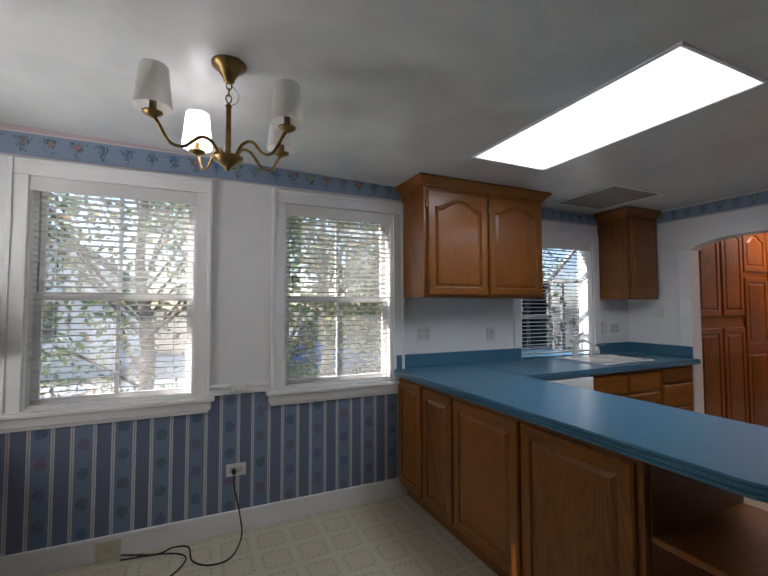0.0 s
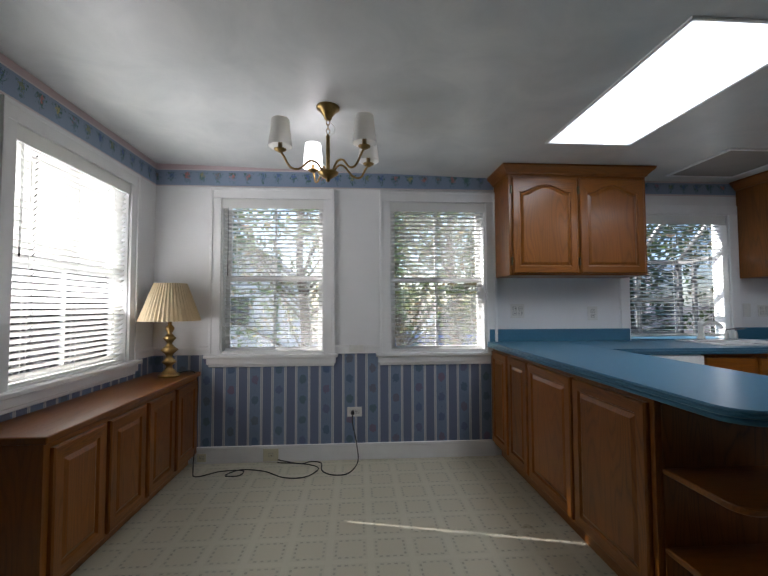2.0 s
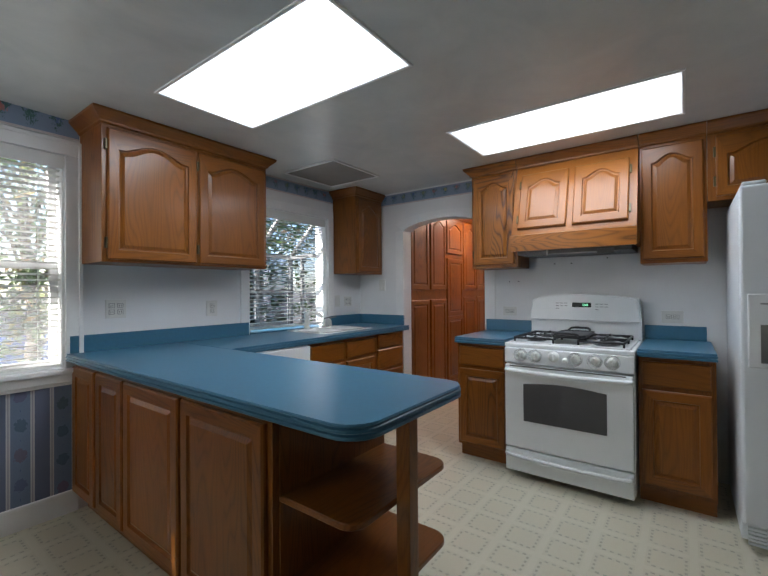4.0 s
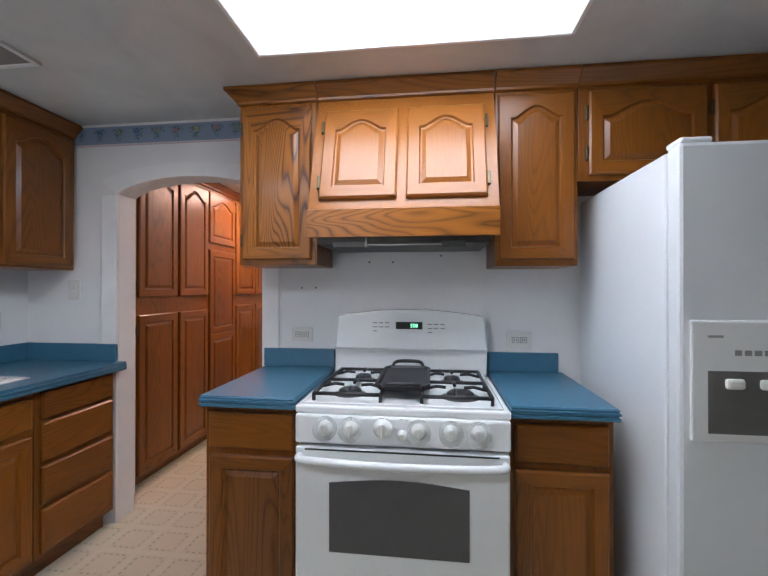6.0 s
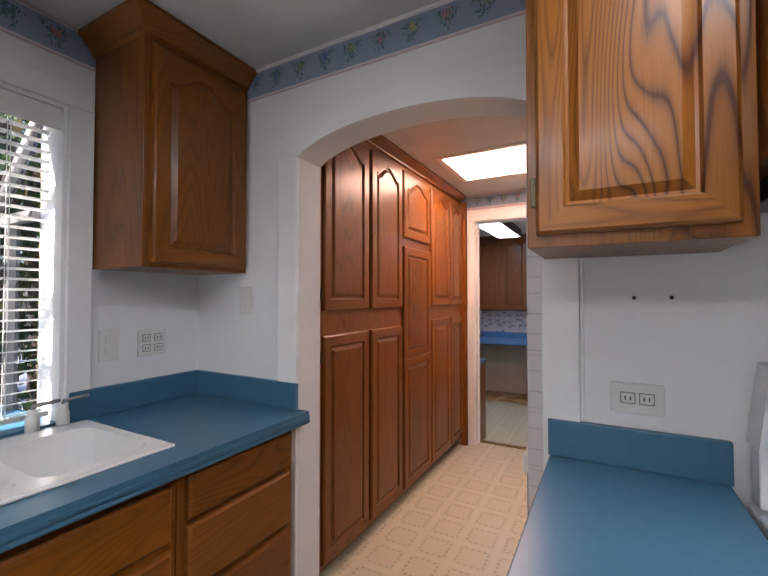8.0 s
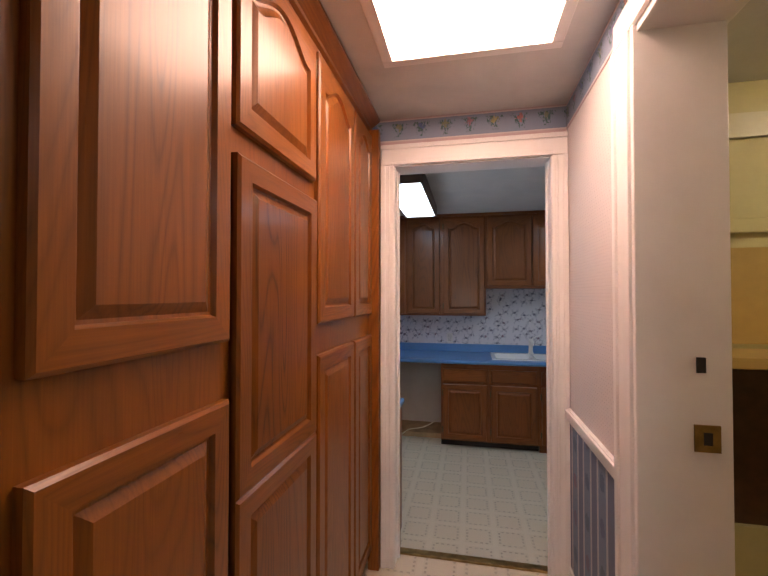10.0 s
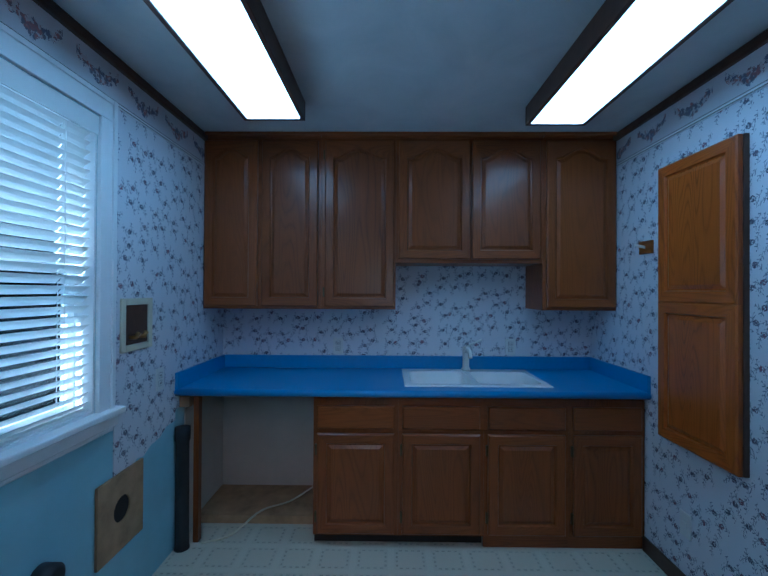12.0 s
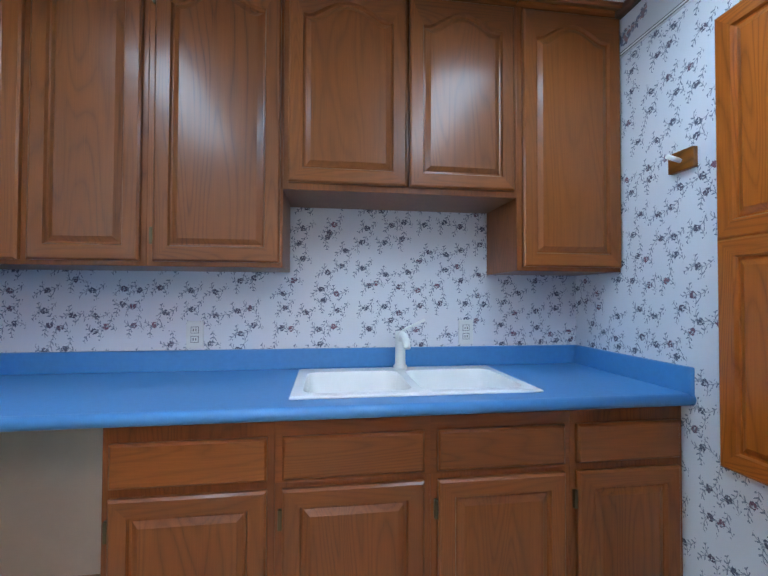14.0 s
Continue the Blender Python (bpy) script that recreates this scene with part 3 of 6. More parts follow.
def curve_points(ctrl, n=8):
    """A smooth run of points through the given ones."""
    c = [Vector(p) for p in ctrl]
    c = [c[0]] + c + [c[-1]]
    out = []
    for i in range(1, len(c) - 2):
        for k in range(n):
            t = k / n
            a, b, d, e = c[i - 1], c[i], c[i + 1], c[i + 2]
            out.append(0.5 * ((2 * b) + (d - a) * t + (2 * a - 5 * b + 4 * d - e) * t * t + (3 * b - a - 3 * d + e) * t ** 3))
    out.append(c[-2])
    return out


def mesh_of(name, bm, *mats):
    bmesh.ops.recalc_face_normals(bm, faces=bm.faces[:])
    me = bpy.data.meshes.new(name)
    bm.to_mesh(me)
    bm.free()
    for m in mats:
        me.materials.append(m)
    return me


def part(name, bm, material, parent, label="", m=None):
    mats = material if isinstance(material, (list, tuple)) else [material]
    me = bm if isinstance(bm, bpy.types.Mesh) else mesh_of(name, bm, *mats)
    ob = new(name, me)
    ob.parent = parent
    if m is not None:
        ob.matrix_basis = m
    return tagged(ob, label)


def thing(name, m, label, category, group="", kind=""):
    """An empty at the base of a thing; its parts are built in its own axes."""
    ob = new(name)
    ob.empty_display_size = 0.1
    ob.matrix_basis = m
    return tagged(ob, label, category, group, kind)


def single(name, bm, material, label, category, group="", kind="", m=None):
    """A thing of one mesh."""
    mats = material if isinstance(material, (list, tuple)) else [material]
    ob = new(name, mesh_of(name, bm, *mats))
    if m is not None:
        ob.matrix_basis = m
    return tagged(ob, label, category, group, kind)


def setting(name, bm, material, label):
    return single(name, bm, material, label, name.split("_")[0], kind="structure")


def facing(x, y, z, way):
    """Axes of a front: x to the right as one looks at it, -y out of it. way: the side that it faces."""
    return pose(x, y, z, 0, 0, {"-y": 0, "-x": -90, "+x": 90, "+y": 180}[way])


# ---- cabinet doors ----
DOORS = {}


def door_mesh(w, h, arch, wood):
    """A raised-panel door, front towards -y; rails have level grain, stiles and panel upright grain."""
    key = (round(w, 3), round(h, 3), arch, wood[0].name)
    if key in DOORS:
        return DOORS[key]
    st = min(0.052, w * 0.18)
    t = 0.021
    rise = min(0.058, w * 0.15) if arch else 0.0
    n = 19 if arch else 2
    x0, x1, z0, z1 = st, w - st, st, h - st
    spring = z1 - rise

    def top(k):
        s = k / (n - 1)
        x = x1 + (x0 - x1) * s
        if not arch:
            return x, z1
        c = abs(2 * s - 1)
        if c > 0.84:
            return x, spring
        return x, spring + rise * (0.5 + 0.5 * math.cos(math.pi * c / 0.84)) ** 0.62

    inner = [(x0, z0), (x1, z0)] + [top(k) for k in range(n)]
    outer = [(0, 0), (w, 0)] + [((w if k == 0 else 0 if k == n - 1 else top(k)[0]), h) for k in range(n)]
    cx, half = w / 2, (x1 - x0) / 2
    bm = bmesh.new()

    def loop(pts, y):
        return [bm.verts.new((x, y, z)) for x, z in pts]

    def shrink(pts, d):
        return [(cx + (x - cx) * (1 - d / half), z + d if z < h * 0.3 and i < 2 else z - d) for i, (x, z) in enumerate(pts)]

    def grow(pts, d):
        return [(min(max(x, d), w - d), min(max(z, d), h - d)) for x, z in pts]

    bev = min(0.016, half * 0.3)
    rings = [loop(outer, 0.0), loop(outer, -(t - 0.006)), loop(grow(outer, 0.007), -t), loop(inner, -t), loop(shrink(inner, 0.005), -(t - 0.010)),
             loop(shrink(inner, 0.011), -(t - 0.011)), loop(shrink(inner, 0.012 + bev), -(t - 0.002)), loop(shrink(inner, 0.014 + bev), -(t - 0.001))]
    m = len(outer)
    for ri, (a, b) in enumerate(zip(rings, rings[1:])):
        for i in range(m):
            j = (i + 1) % m
            f = bm.faces.new((a[i], a[j], b[j], b[i]))
            if ri <= 3 and (i == 0 or 2 <= i < m - 1):
                f.material_index = 1
    bm.faces.new(rings[-1])
    bm.faces.new(list(reversed(rings[0])))
    DOORS[key] = mesh_of("door", bm, wood[2], wood[0])
    return DOORS[key]


def drawer_mesh(w, h, wood):
    key = ("drawer", round(w, 3), round(h, 3), wood[0].name)
    if key not in DOORS:
        bm = bmesh.new()
        pts = [(0, 0), (w, 0), (w, h), (0, h)]
        prism(bm, pts, [(0, 0), (0, 0.013), (0.007, 0.020), (0.010, 0.020)])
        bmesh.ops.transform(bm, matrix=Matrix(((1, 0, 0, 0), (0, 0, -1, 0), (0, 1, 0, 0), (0, 0, 0, 1))), verts=bm.verts[:])
        DOORS[key] = mesh_of("drawer_front", bm, wood[0])
    return DOORS[key]


def hinge_mesh():
    if "hinge" not in DOORS:
        DOORS["hinge"] = mesh_of("hinge", boxes((-0.006, 0.006, -0.014, 0.0, -0.03, 0.03), bevel=0.002), HINGE)
    return DOORS["hinge"]


def crown_part(top, w, depth, cz, crown, wood, l=1, r=1):
    """A flared crown moulding round the front and, where l or r is 1, round that end."""
    prof = [(0.0, 0.0), (0.012, 0.006), (0.014, 0.016), (0.05, crown - 0.02), (0.056, crown - 0.014), (0.056, crown)]
    bm = bmesh.new()
    rings = []
    for d, z in prof:
        rings.append([bm.verts.new(p) for p in ((-d * l, depth, cz + z), (-d * l, -d, cz + z), (w + d * r, -d, cz + z), (w + d * r, depth, cz + z))])
    for a, b in zip(rings, rings[1:]):
        for i in range(4):
            bm.faces.new((a[i], a[(i + 1) % 4], b[(i + 1) % 4], b[i]))
    bm.faces.new(rings[-1])
    bm.faces.new(list(reversed(rings[0])))
    return part("crown", bm, wood[0], top)


def cabinet(name, m, w, z0, z1, depth, fronts, wood, label, category="cabinet", toe=0.0, crown=0.0, group="", crown_ends=(1, 1), hinges=False, low=None):
    """A cabinet: body with a face frame, fronts (kind, x0, x1, z0, z1), a recessed toe board and a crown."""
    top = thing(name, m, label, category, group)
    part("body", boxes((0, w, 0, depth, z0, z1 if low is None else low), bevel=0.002), wood[2], top)
    if low is not None:
        part("face_frame", boxes((0, w, 0, 0.02, low, z1)), wood[0], top)
    if toe:
        part("toe_board", boxes((0.0, w, 0.06, 0.075, z0 - toe, z0)), wood[0] if toe < 0.2 else DARK, top)
    for k, a, b, c, d in fronts:
        if k == "drawer":
            part("drawer", drawer_mesh(b - a, d - c, wood), None, top, m=pose(a, 0.0, c))
        else:
            ob = part("door", door_mesh(b - a, d - c, k == "arch", wood), None, top, m=pose(a, 0.0, c))
            if hinges:
                side = -0.006 if hinges == "l" else b - a + 0.006
                for hz in (0.09, d - c - 0.09):
                    part("hinge", hinge_mesh(), None, ob, "dark brass hinge", m=pose(side, 0.0, hz))
    if crown:
        crown_part(top, w, depth, z1, crown, wood, *crown_ends)
    return top


# ---- structure ----
XW, XE, YN, YS, ZC = -1.24, 4.03, 2.88, -5.0, 2.26
FL = -0.165


def wall_x(bm, x0, x1, y0, y1, z0, z1, holes):
    """A wall that runs along x, with openings (a, b, bottom, top)."""
    at = x0
    for a, b, c, d in sorted(holes):
        box(bm, at, a, y0, y1, z0, z1)
        if c > z0:
            box(bm, a, b, y0, y1, z0, c)
        if d < z1:
            box(bm, a, b, y0, y1, d, z1)
        at = b
    box(bm, at, x1, y0, y1, z0, z1)
    return bm


def wall_y(bm, x0, x1, y0, y1, z0, z1, holes):
    at = y0
    for a, b, c, d in sorted(holes):
        box(bm, x0, x1, at, a, z0, z1)
        if c > z0:
            box(bm, x0, x1, a, b, z0, c)
        if d < z1:
            box(bm, x0, x1, a, b, d, z1)
        at = b
    box(bm, x0, x1, at, y1, z0, z1)
    return bm


W1, W2, WS, WW, WL = (-0.73, 0.07, 0.83, 2.06), (0.60, 1.39, 0.83, 2.05), (2.61, 3.52, 0.90, 1.98), (1.56, 2.52, 0.83, 2.06), (6.99, 7.95, 0.76, 1.95)
setting("wall_north", wall_x(bmesh.new(), XW - 0.15, 4.155, YN, YN + 0.15, -0.2, 2.4, [W1, W2, WS]), WALL, "cream painted wall with three window openings")
setting("wall_west", wall_y(bmesh.new(), XW - 0.15, XW, YS, YN, -0.2, 2.4, [WW]), WALL, "cream painted wall with one window opening")
# unseen closing wall, placed far south so that little light bounces off it
setting("wall_south", boxes((XW - 0.15, XE + 0.1, YS - 0.15, YS, -0.2, 2.4)), WALL, "unseen plain wall set far back to cut bounced light")

# the wall with the arch
bm = bmesh.new()
box(bm, XE, 4.155, YS, 1.44, -0.2, 2.4)
box(bm, XE, 4.155, 2.30, YN, -0.2, 2.4)


def arch_z(y):
    s = (y - 1.87) / 0.43
    return 1.86 + 0.14 * math.sqrt(max(0.0, 1 - s * s * 0.86)) - 0.14 * math.sqrt(0.14)


ys = [1.44 + 0.86 * i / 20 for i in range(21)]
for x in (XE, 4.155):
    for a, b in zip(ys, ys[1:]):
        bm.faces.new([bm.verts.new(p) for p in ((x, a, arch_z(a)), (x, b, arch_z(b)), (x, b, 2.4), (x, a, 2.4))])
for a, b in zip(ys, ys[1:]):
    bm.faces.new([bm.verts.new(p) for p in ((XE, a, arch_z(a)), (4.155, a, arch_z(a)), (4.155, b, arch_z(b)), (XE, b, arch_z(b)))])
setting("wall_arch", bm, WALL, "cream painted wall with an arched doorway")
bm = bmesh.new()
box(bm, 4.012, XE, 2.30, 2.395, 0, 1.86, 0.004)
box(bm, 4.012, XE, 1.345, 1.44, 0, 1.86, 0.004)
for a, b in zip(ys, ys[1:]):
    r = [(XE, a, arch_z(a)), (XE, b, arch_z(b)), (XE, 1.87 + (b - 1.87) * 1.22, arch_z(b) + 0.075), (XE, 1.87 + (a - 1.87) * 1.22, arch_z(a) + 0.075)]
    lo = [bm.verts.new((4.012, y, z)) for _, y, z in r]
    hi = [bm.verts.new(p) for p in r]
    bm.faces.new(lo)
    for i in range(4):
        bm.faces.new((lo[i], lo[(i + 1) % 4], hi[(i + 1) % 4], hi[i]))
setting("trim_arch", bm, TRIM, "white painted casing round the arched doorway")

setting("floor", boxes((XW, 4.155, YS, YN, -0.2, 0.0), (4.155, 6.60, -1.4, YN, -0.2, 0.0)), VINYL, "cream sheet vinyl floor with a faint plaid of dashes")
# the ceiling rises gently over the dining end
bm = bmesh.new()
sec = [(XW - 0.1, ZC + 0.075), (1.36, ZC), (4.155, ZC), (4.155, ZC + 0.2), (XW - 0.1, ZC + 0.2)]
lo, hi = [bm.verts.new((x, YS - 0.1, z)) for x, z in sec], [bm.verts.new((x, YN + 0.1, z)) for x, z in sec]
bm.faces.new(lo)
bm.faces.new(list(reversed(hi)))
for i in range(5):
    bm.faces.new((lo[i], lo[(i + 1) % 5], hi[(i + 1) % 5], hi[i]))
box(bm, 4.155, 6.58, -1.4, YN + 0.1, ZC, ZC + 0.2)
setting("ceiling", bm, CEIL, "grey-white mottled painted ceiling")

# hall
HS = 1.50
setting("wall_hall_south", wall_x(bmesh.new(), 4.155, 6.46, HS - 0.20, HS, -0.2, 2.4, [(4.90, 5.665, -0.2, 2.10)]), DASH, "pale wallpapered wall with a doorway")
setting("wall_hall_end", wall_y(bmesh.new(), 6.46, 6.59, -1.3, 3.1, -0.4, 2.4, [(1.555, 2.34, -0.4, 2.035)]), WALL, "wall with the doorway to the laundry")
setting("wall_hall_north", boxes((4.155, 6.46, YN + 0.003, YN + 0.12, -0.2, 2.4)), WALL, "plain wall behind the pantry cabinets")
setting("wall_stub", boxes((4.155, 4.335, 2.437, YN, -0.2, 2.26)), WALL, "short white wall beside the pantry cabinets")
setting("trim_hall_end", boxes((6.442, 6.46, 2.324, 2.388, 0, 2.018), (6.442, 6.46, 1.502, 1.571, 0, 2.018), (6.442, 6.46, 1.502, 2.388, 2.02, 2.12),
                               (6.434, 6.443, 2.366, 2.390, 0, 2.018), (6.434, 6.443, 1.502, 1.524, 0, 2.018), (6.437, 6.443, 2.322, 2.338, 0, 2.018), (6.438, 6.443, 2.344, 2.352, 0, 2.018),
                               (6.437, 6.443, 1.557, 1.573, 0, 2.018), (6.438, 6.443, 1.543, 1.551, 0, 2.018), (6.434, 6.443, 1.502, 2.390, 2.098, 2.122), (6.437, 6.443, 1.557, 2.338, 2.019, 2.034), bevel=0.003), TRIM, "white painted door casing at the hall end")
setting("trim_jamb", boxes((6.456, 6.596, 2.32, 2.342, FL, 2.034), (6.456, 6.596, 1.553, 1.575, FL, 2.034), (6.456, 6.596, 1.575, 2.32, 2.012, 2.037),
                           (6.53, 6.545, 2.31, 2.321, FL, 2.012), (6.53, 6.545, 1.574, 1.585, FL, 2.012), bevel=0.002), TRIM, "grey-white door jamb and stop")
single("threshold", boxes((6.56, 6.605, 1.576, 2.319, 0.0, 0.012), (6.602, 6.608, 1.576, 2.319, -0.1, 0.0), bevel=0.002), BRASS, "worn brass threshold strip in the doorway", "threshold")
single("strike_plate", boxes((6.555, 6.585, 1.575, 1.578, 0.86, 0.95)), HINGE, "dark strike plate on the door jamb", "strike plate")
setting("trim_hall_door", boxes((5.665, 5.79, HS, HS + 0.018, 0, 2.10), (5.765, 5.79, HS, HS + 0.026, 0, 2.10), (5.665, 5.68, HS, HS + 0.024, 0, 2.10), (4.81, 4.90, HS, HS + 0.018, 0, 2.10), (4.81, 5.79, HS, HS + 0.018, 2.102, 2.185),
                                (5.644, 5.6645, HS - 0.21, HS + 0.016, 0, 2.10), (4.898, 4.92, HS - 0.22, HS + 0.004, 0, 2.10), (4.898, 5.667, HS - 0.22, HS + 0.004, 2.08, 2.105), bevel=0.003), TRIM, "white painted casing of the side doorway")
lock = thing("door_latch", pose(5.642, 1.35, 0.99), "brass strike plate in the side door jamb", "latch")
part("plate", boxes((-0.003, 0.003, -0.03, 0.03, -0.035, 0.035), bevel=0.001), BRASS, lock)
part("hole", boxes((-0.005, 0.0, -0.010, 0.010, -0.016, 0.016)), DARK, lock)
single("jamb_cutout", boxes((5.638, 5.6455, 1.353, 1.373, 1.16, 1.20)), DARK, "small dark mortise in the side door jamb", "mortise")
setting("baseboard_hall", boxes((5.79, 6.436, HS, HS + 0.014, 0, 0.13), (4.155, 4.81, HS, HS + 0.014, 0, 0.13), bevel=0.003), TRIM, "white baseboard in the hall")
setting("wallpaper_hall", boxes((5.792, 6.436, HS, HS + 0.004, 0.13, 0.79), (4.16, 4.81, HS, HS + 0.004, 0.13, 0.79)), STRIPE_X, "striped blue flower wallpaper below the hall chair rail")
setting("trim_hall_rail", boxes((5.791, 6.436, HS, HS + 0.016, 0.79, 0.845), (5.791, 6.436, HS, HS + 0.024, 0.825, 0.84), (4.156, 4.81, HS, HS + 0.016, 0.79, 0.845), bevel=0.003), TRIM, "white chair rail in the hall")
setting("border_hall", boxes((4.156, 6.46, HS, HS + 0.004, 2.138, 2.258)), BORDER_X, "blue flower paper border below the hall ceiling")
setting("border_hall_end", boxes((6.456, 6.46, HS + 0.004, 2.5, 2.124, 2.258)), BORDER_Y, "blue flower paper border above the doorway")

# side room beyond the hall doorway
setting("wall_side_room", boxes((6.40, 6.458, -1.3, HS - 0.2, -0.2, 2.4), (4.156, 6.458, -1.4, -1.3, -0.2, 2.4), (4.156, 4.20, -1.3, HS - 0.2, -0.2, 2.4)), YELLOW, "yellow-green painted walls of the side room")
setting("floor_side_room", boxes((4.156, 6.40, -1.3, HS - 0.2, 0.0, 0.004)), OAK[1], "brown wooden floor of the side room")
built = thing("built_in_shelf", facing(6.398, 1.27, 0, "-x"), "painted built-in shelf unit with ochre back and shelf", "shelf unit")
part("frame", boxes((0, 1.5, -0.03, 0, 1.62, 1.68), (0.10, 0.16, -0.03, 0, 0.2, 1.62), (0, 1.5, -0.03, 0, 0.2, 0.42), bevel=0.004), YELLOW, built)
part("back_panel", boxes((0.16, 1.5, -0.006, -0.002, 1.16, 1.56)), OCHRE, built, "ochre back panel")
part("shelf_board", boxes((0.0, 1.5, -0.30, 0, 1.10, 1.14), bevel=0.004), OCHRE, built, "ochre wooden shelf")
part("lower_panel", boxes((0.16, 1.5, -0.006, -0.002, 0.42, 1.06)), DWOOD, built, "dark brown lower panel")
part("cornice", boxes((0, 1.5, -0.02, 0, 2.02, 2.12)), CREAM, built, "cream patterned band")

# laundry
LN, LS, LE, LC = 2.99, 0.40, 9.20, 2.234
setting("floor_laundry", boxes((6.60, LE, LS - 0.1, 3.1, FL - 0.1, FL)), VINYL, "cream vinyl floor of the laundry, one step down")
setting("ceiling_laundry", boxes((6.60, LE + 0.1, LS - 0.15, LN + 0.1, LC, LC + 0.1)), CEIL, "grey-white painted laundry ceiling")
setting("wall_laundry_north", wall_x(bmesh.new(), 6.59, LE + 0.1, LN, LN + 0.15, -0.4, 2.4, [WL]), BLUEWALL, "pale blue painted wall with a window opening")
setting("wall_laundry_south", boxes((6.59, LE + 0.1, LS - 0.15, LS, -0.4, 2.4)), WALL, "laundry side wall")
setting("wall_laundry_east", boxes((LE, LE + 0.15, LS - 0.15, LN + 0.15, -0.4, 2.4)), BEIGE, "laundry end wall with bare beige board below")
setting("wallpaper_laundry_east", boxes((LE - 0.004, LE, LS, LN, 0.6, 2.23)), SPRIG_Y, "white sprig wallpaper above the counter")
setting("wallpaper_laundry_south", boxes((6.59, LE - 0.004, LS, LS + 0.004, FL, 2.032)), SPRIG_X, "white sprig wallpaper with plum and blue flowers")
bm = bmesh.new()
edge = [(8.06, 0.62), (8.06, 0.46), (8.085, 0.40), (8.12, 0.385), (8.16, 0.42), (8.22, 0.47), (8.27, 0.46), (8.33, 0.49), (8.41, 0.50), (8.47, 0.535), (8.56, 0.54), (8.56, 0.6), (LE - 0.004, 0.6)]
outline = edge + [(LE - 0.004, 2.032), (8.06, 2.032)]
lo = [bm.verts.new((x, LN - 0.004, z)) for x, z in outline]
hi = [bm.verts.new((x, LN, z)) for x, z in outline]
bm.faces.new(lo)
for i in range(len(lo)):
    bm.faces.new((lo[i], lo[(i + 1) % len(lo)], hi[(i + 1) % len(lo)], hi[i]))
box(bm, 6.59, 6.88, LN - 0.004, LN, 0.3, 2.032)
setting("wallpaper_laundry_north", bm, SPRIG_X, "white sprig wallpaper torn off along its lower edge")
setting("border_laundry_north", boxes((6.59, 8.88, LN - 0.005, LN, 2.046, 2.198)), GARLAND_X, "white border with dark flower garlands")
setting("border_laundry_south", boxes((6.59, 8.88, LS, LS + 0.005, 2.046, 2.198)), GARLAND_X, "white border with dark flower garlands")
setting("trim_laundry_rail", boxes((6.59, 8.88, LN - 0.012, LN, 2.032, 2.046), (6.59, 8.88, LS, LS + 0.012, 2.032, 2.046), bevel=0.002), TRIM, "thin white picture rail")
setting("trim_laundry_line", boxes((6.59, 8.88, LN - 0.0135, LN - 0.011, 2.034, 2.038), (6.59, 8.88, LN - 0.0065, LN, 2.052, 2.055), (6.59, 8.88, LS + 0.011, LS + 0.0135, 2.034, 2.038), (6.59, 8.88, LS, LS + 0.0065, 2.052, 2.055)), GREY, "thin dark printed lines along the picture rail")
setting("trim_laundry_crown", boxes((6.595, 8.88, LN - 0.03, LN, 2.192, LC), (6.595, 8.88, LS, LS + 0.03, 2.192, LC), (6.592, 6.62, LS + 0.03, LN - 0.03, 2.192, LC), bevel=0.008), DWOOD, "dark stained crown moulding")
setting("baseboard_laundry", boxes((6.595, 8.60, LS + 0.004, LS + 0.018, FL, FL + 0.08), bevel=0.003), DWOOD, "dark stained baseboard in the laundry")
setting("wall_panel", boxes((8.665, LE - 0.002, LN - 0.007, LN, FL, 0.66)), BEIGE, "bare beige board under the counter end")
setting("trim_plinth", boxes((8.81, LE, 2.215, LN, FL, FL + 0.05), bevel=0.003), PLY, "dirty raw wooden plinth under the counter")

# kitchen trims and papers
setting("baseboard_north", boxes((-0.90, 1.45, YN - 0.016, YN, 0, 0.125), (-0.90, 1.45, YN - 0.020, YN, 0.105, 0.128), bevel=0.004), TRIM, "white baseboard under the windows")
setting("baseboard_west", boxes((XW, XW + 0.016, YS, 1.3, 0, 0.125), bevel=0.004), TRIM, "white baseboard on the side wall")
setting("wallpaper_north", boxes((XW, 1.46, YN - 0.004, YN, 0.128, 0.828)), STRIPE_X, "striped blue flower wallpaper under the windows")
setting("wallpaper_west", boxes((XW, XW + 0.004, YS, YN - 0.004, 0.128, 0.828)), STRIPE_Y, "striped blue flower wallpaper on the side wall")
setting("trim_chair_rail", boxes((0.14, 0.52, YN - 0.016, YN, 0.83, 0.895), (0.14, 0.52, YN - 0.026, YN, 0.872, 0.888), (XW, -0.80, YN - 0.016, YN, 0.83, 0.895), (XW, -0.80, YN - 0.026, YN, 0.872, 0.888),
                                 (XW, XW + 0.016, YS, 1.47, 0.83, 0.895), (XW, XW + 0.016, 2.61, YN, 0.83, 0.895), (XW, XW + 0.026, 2.61, YN, 0.872, 0.888), bevel=0.003), TRIM, "white moulded chair rail")
setting("border_north_side", boxes((2.56, 3.60, YN - 0.004, YN, 2.138, 2.258)), BORDER_X, "blue flower paper border beside the sink window")
setting("border_north", boxes((XW, 1.46, YN - 0.004, YN, 2.150, 2.345)), DINING_X, "blue flower paper border below the ceiling")
setting("border_west", boxes((XW, XW + 0.004, YS, YN - 0.004, 2.150, 2.345)), DINING_Y, "blue flower paper border below the ceiling")
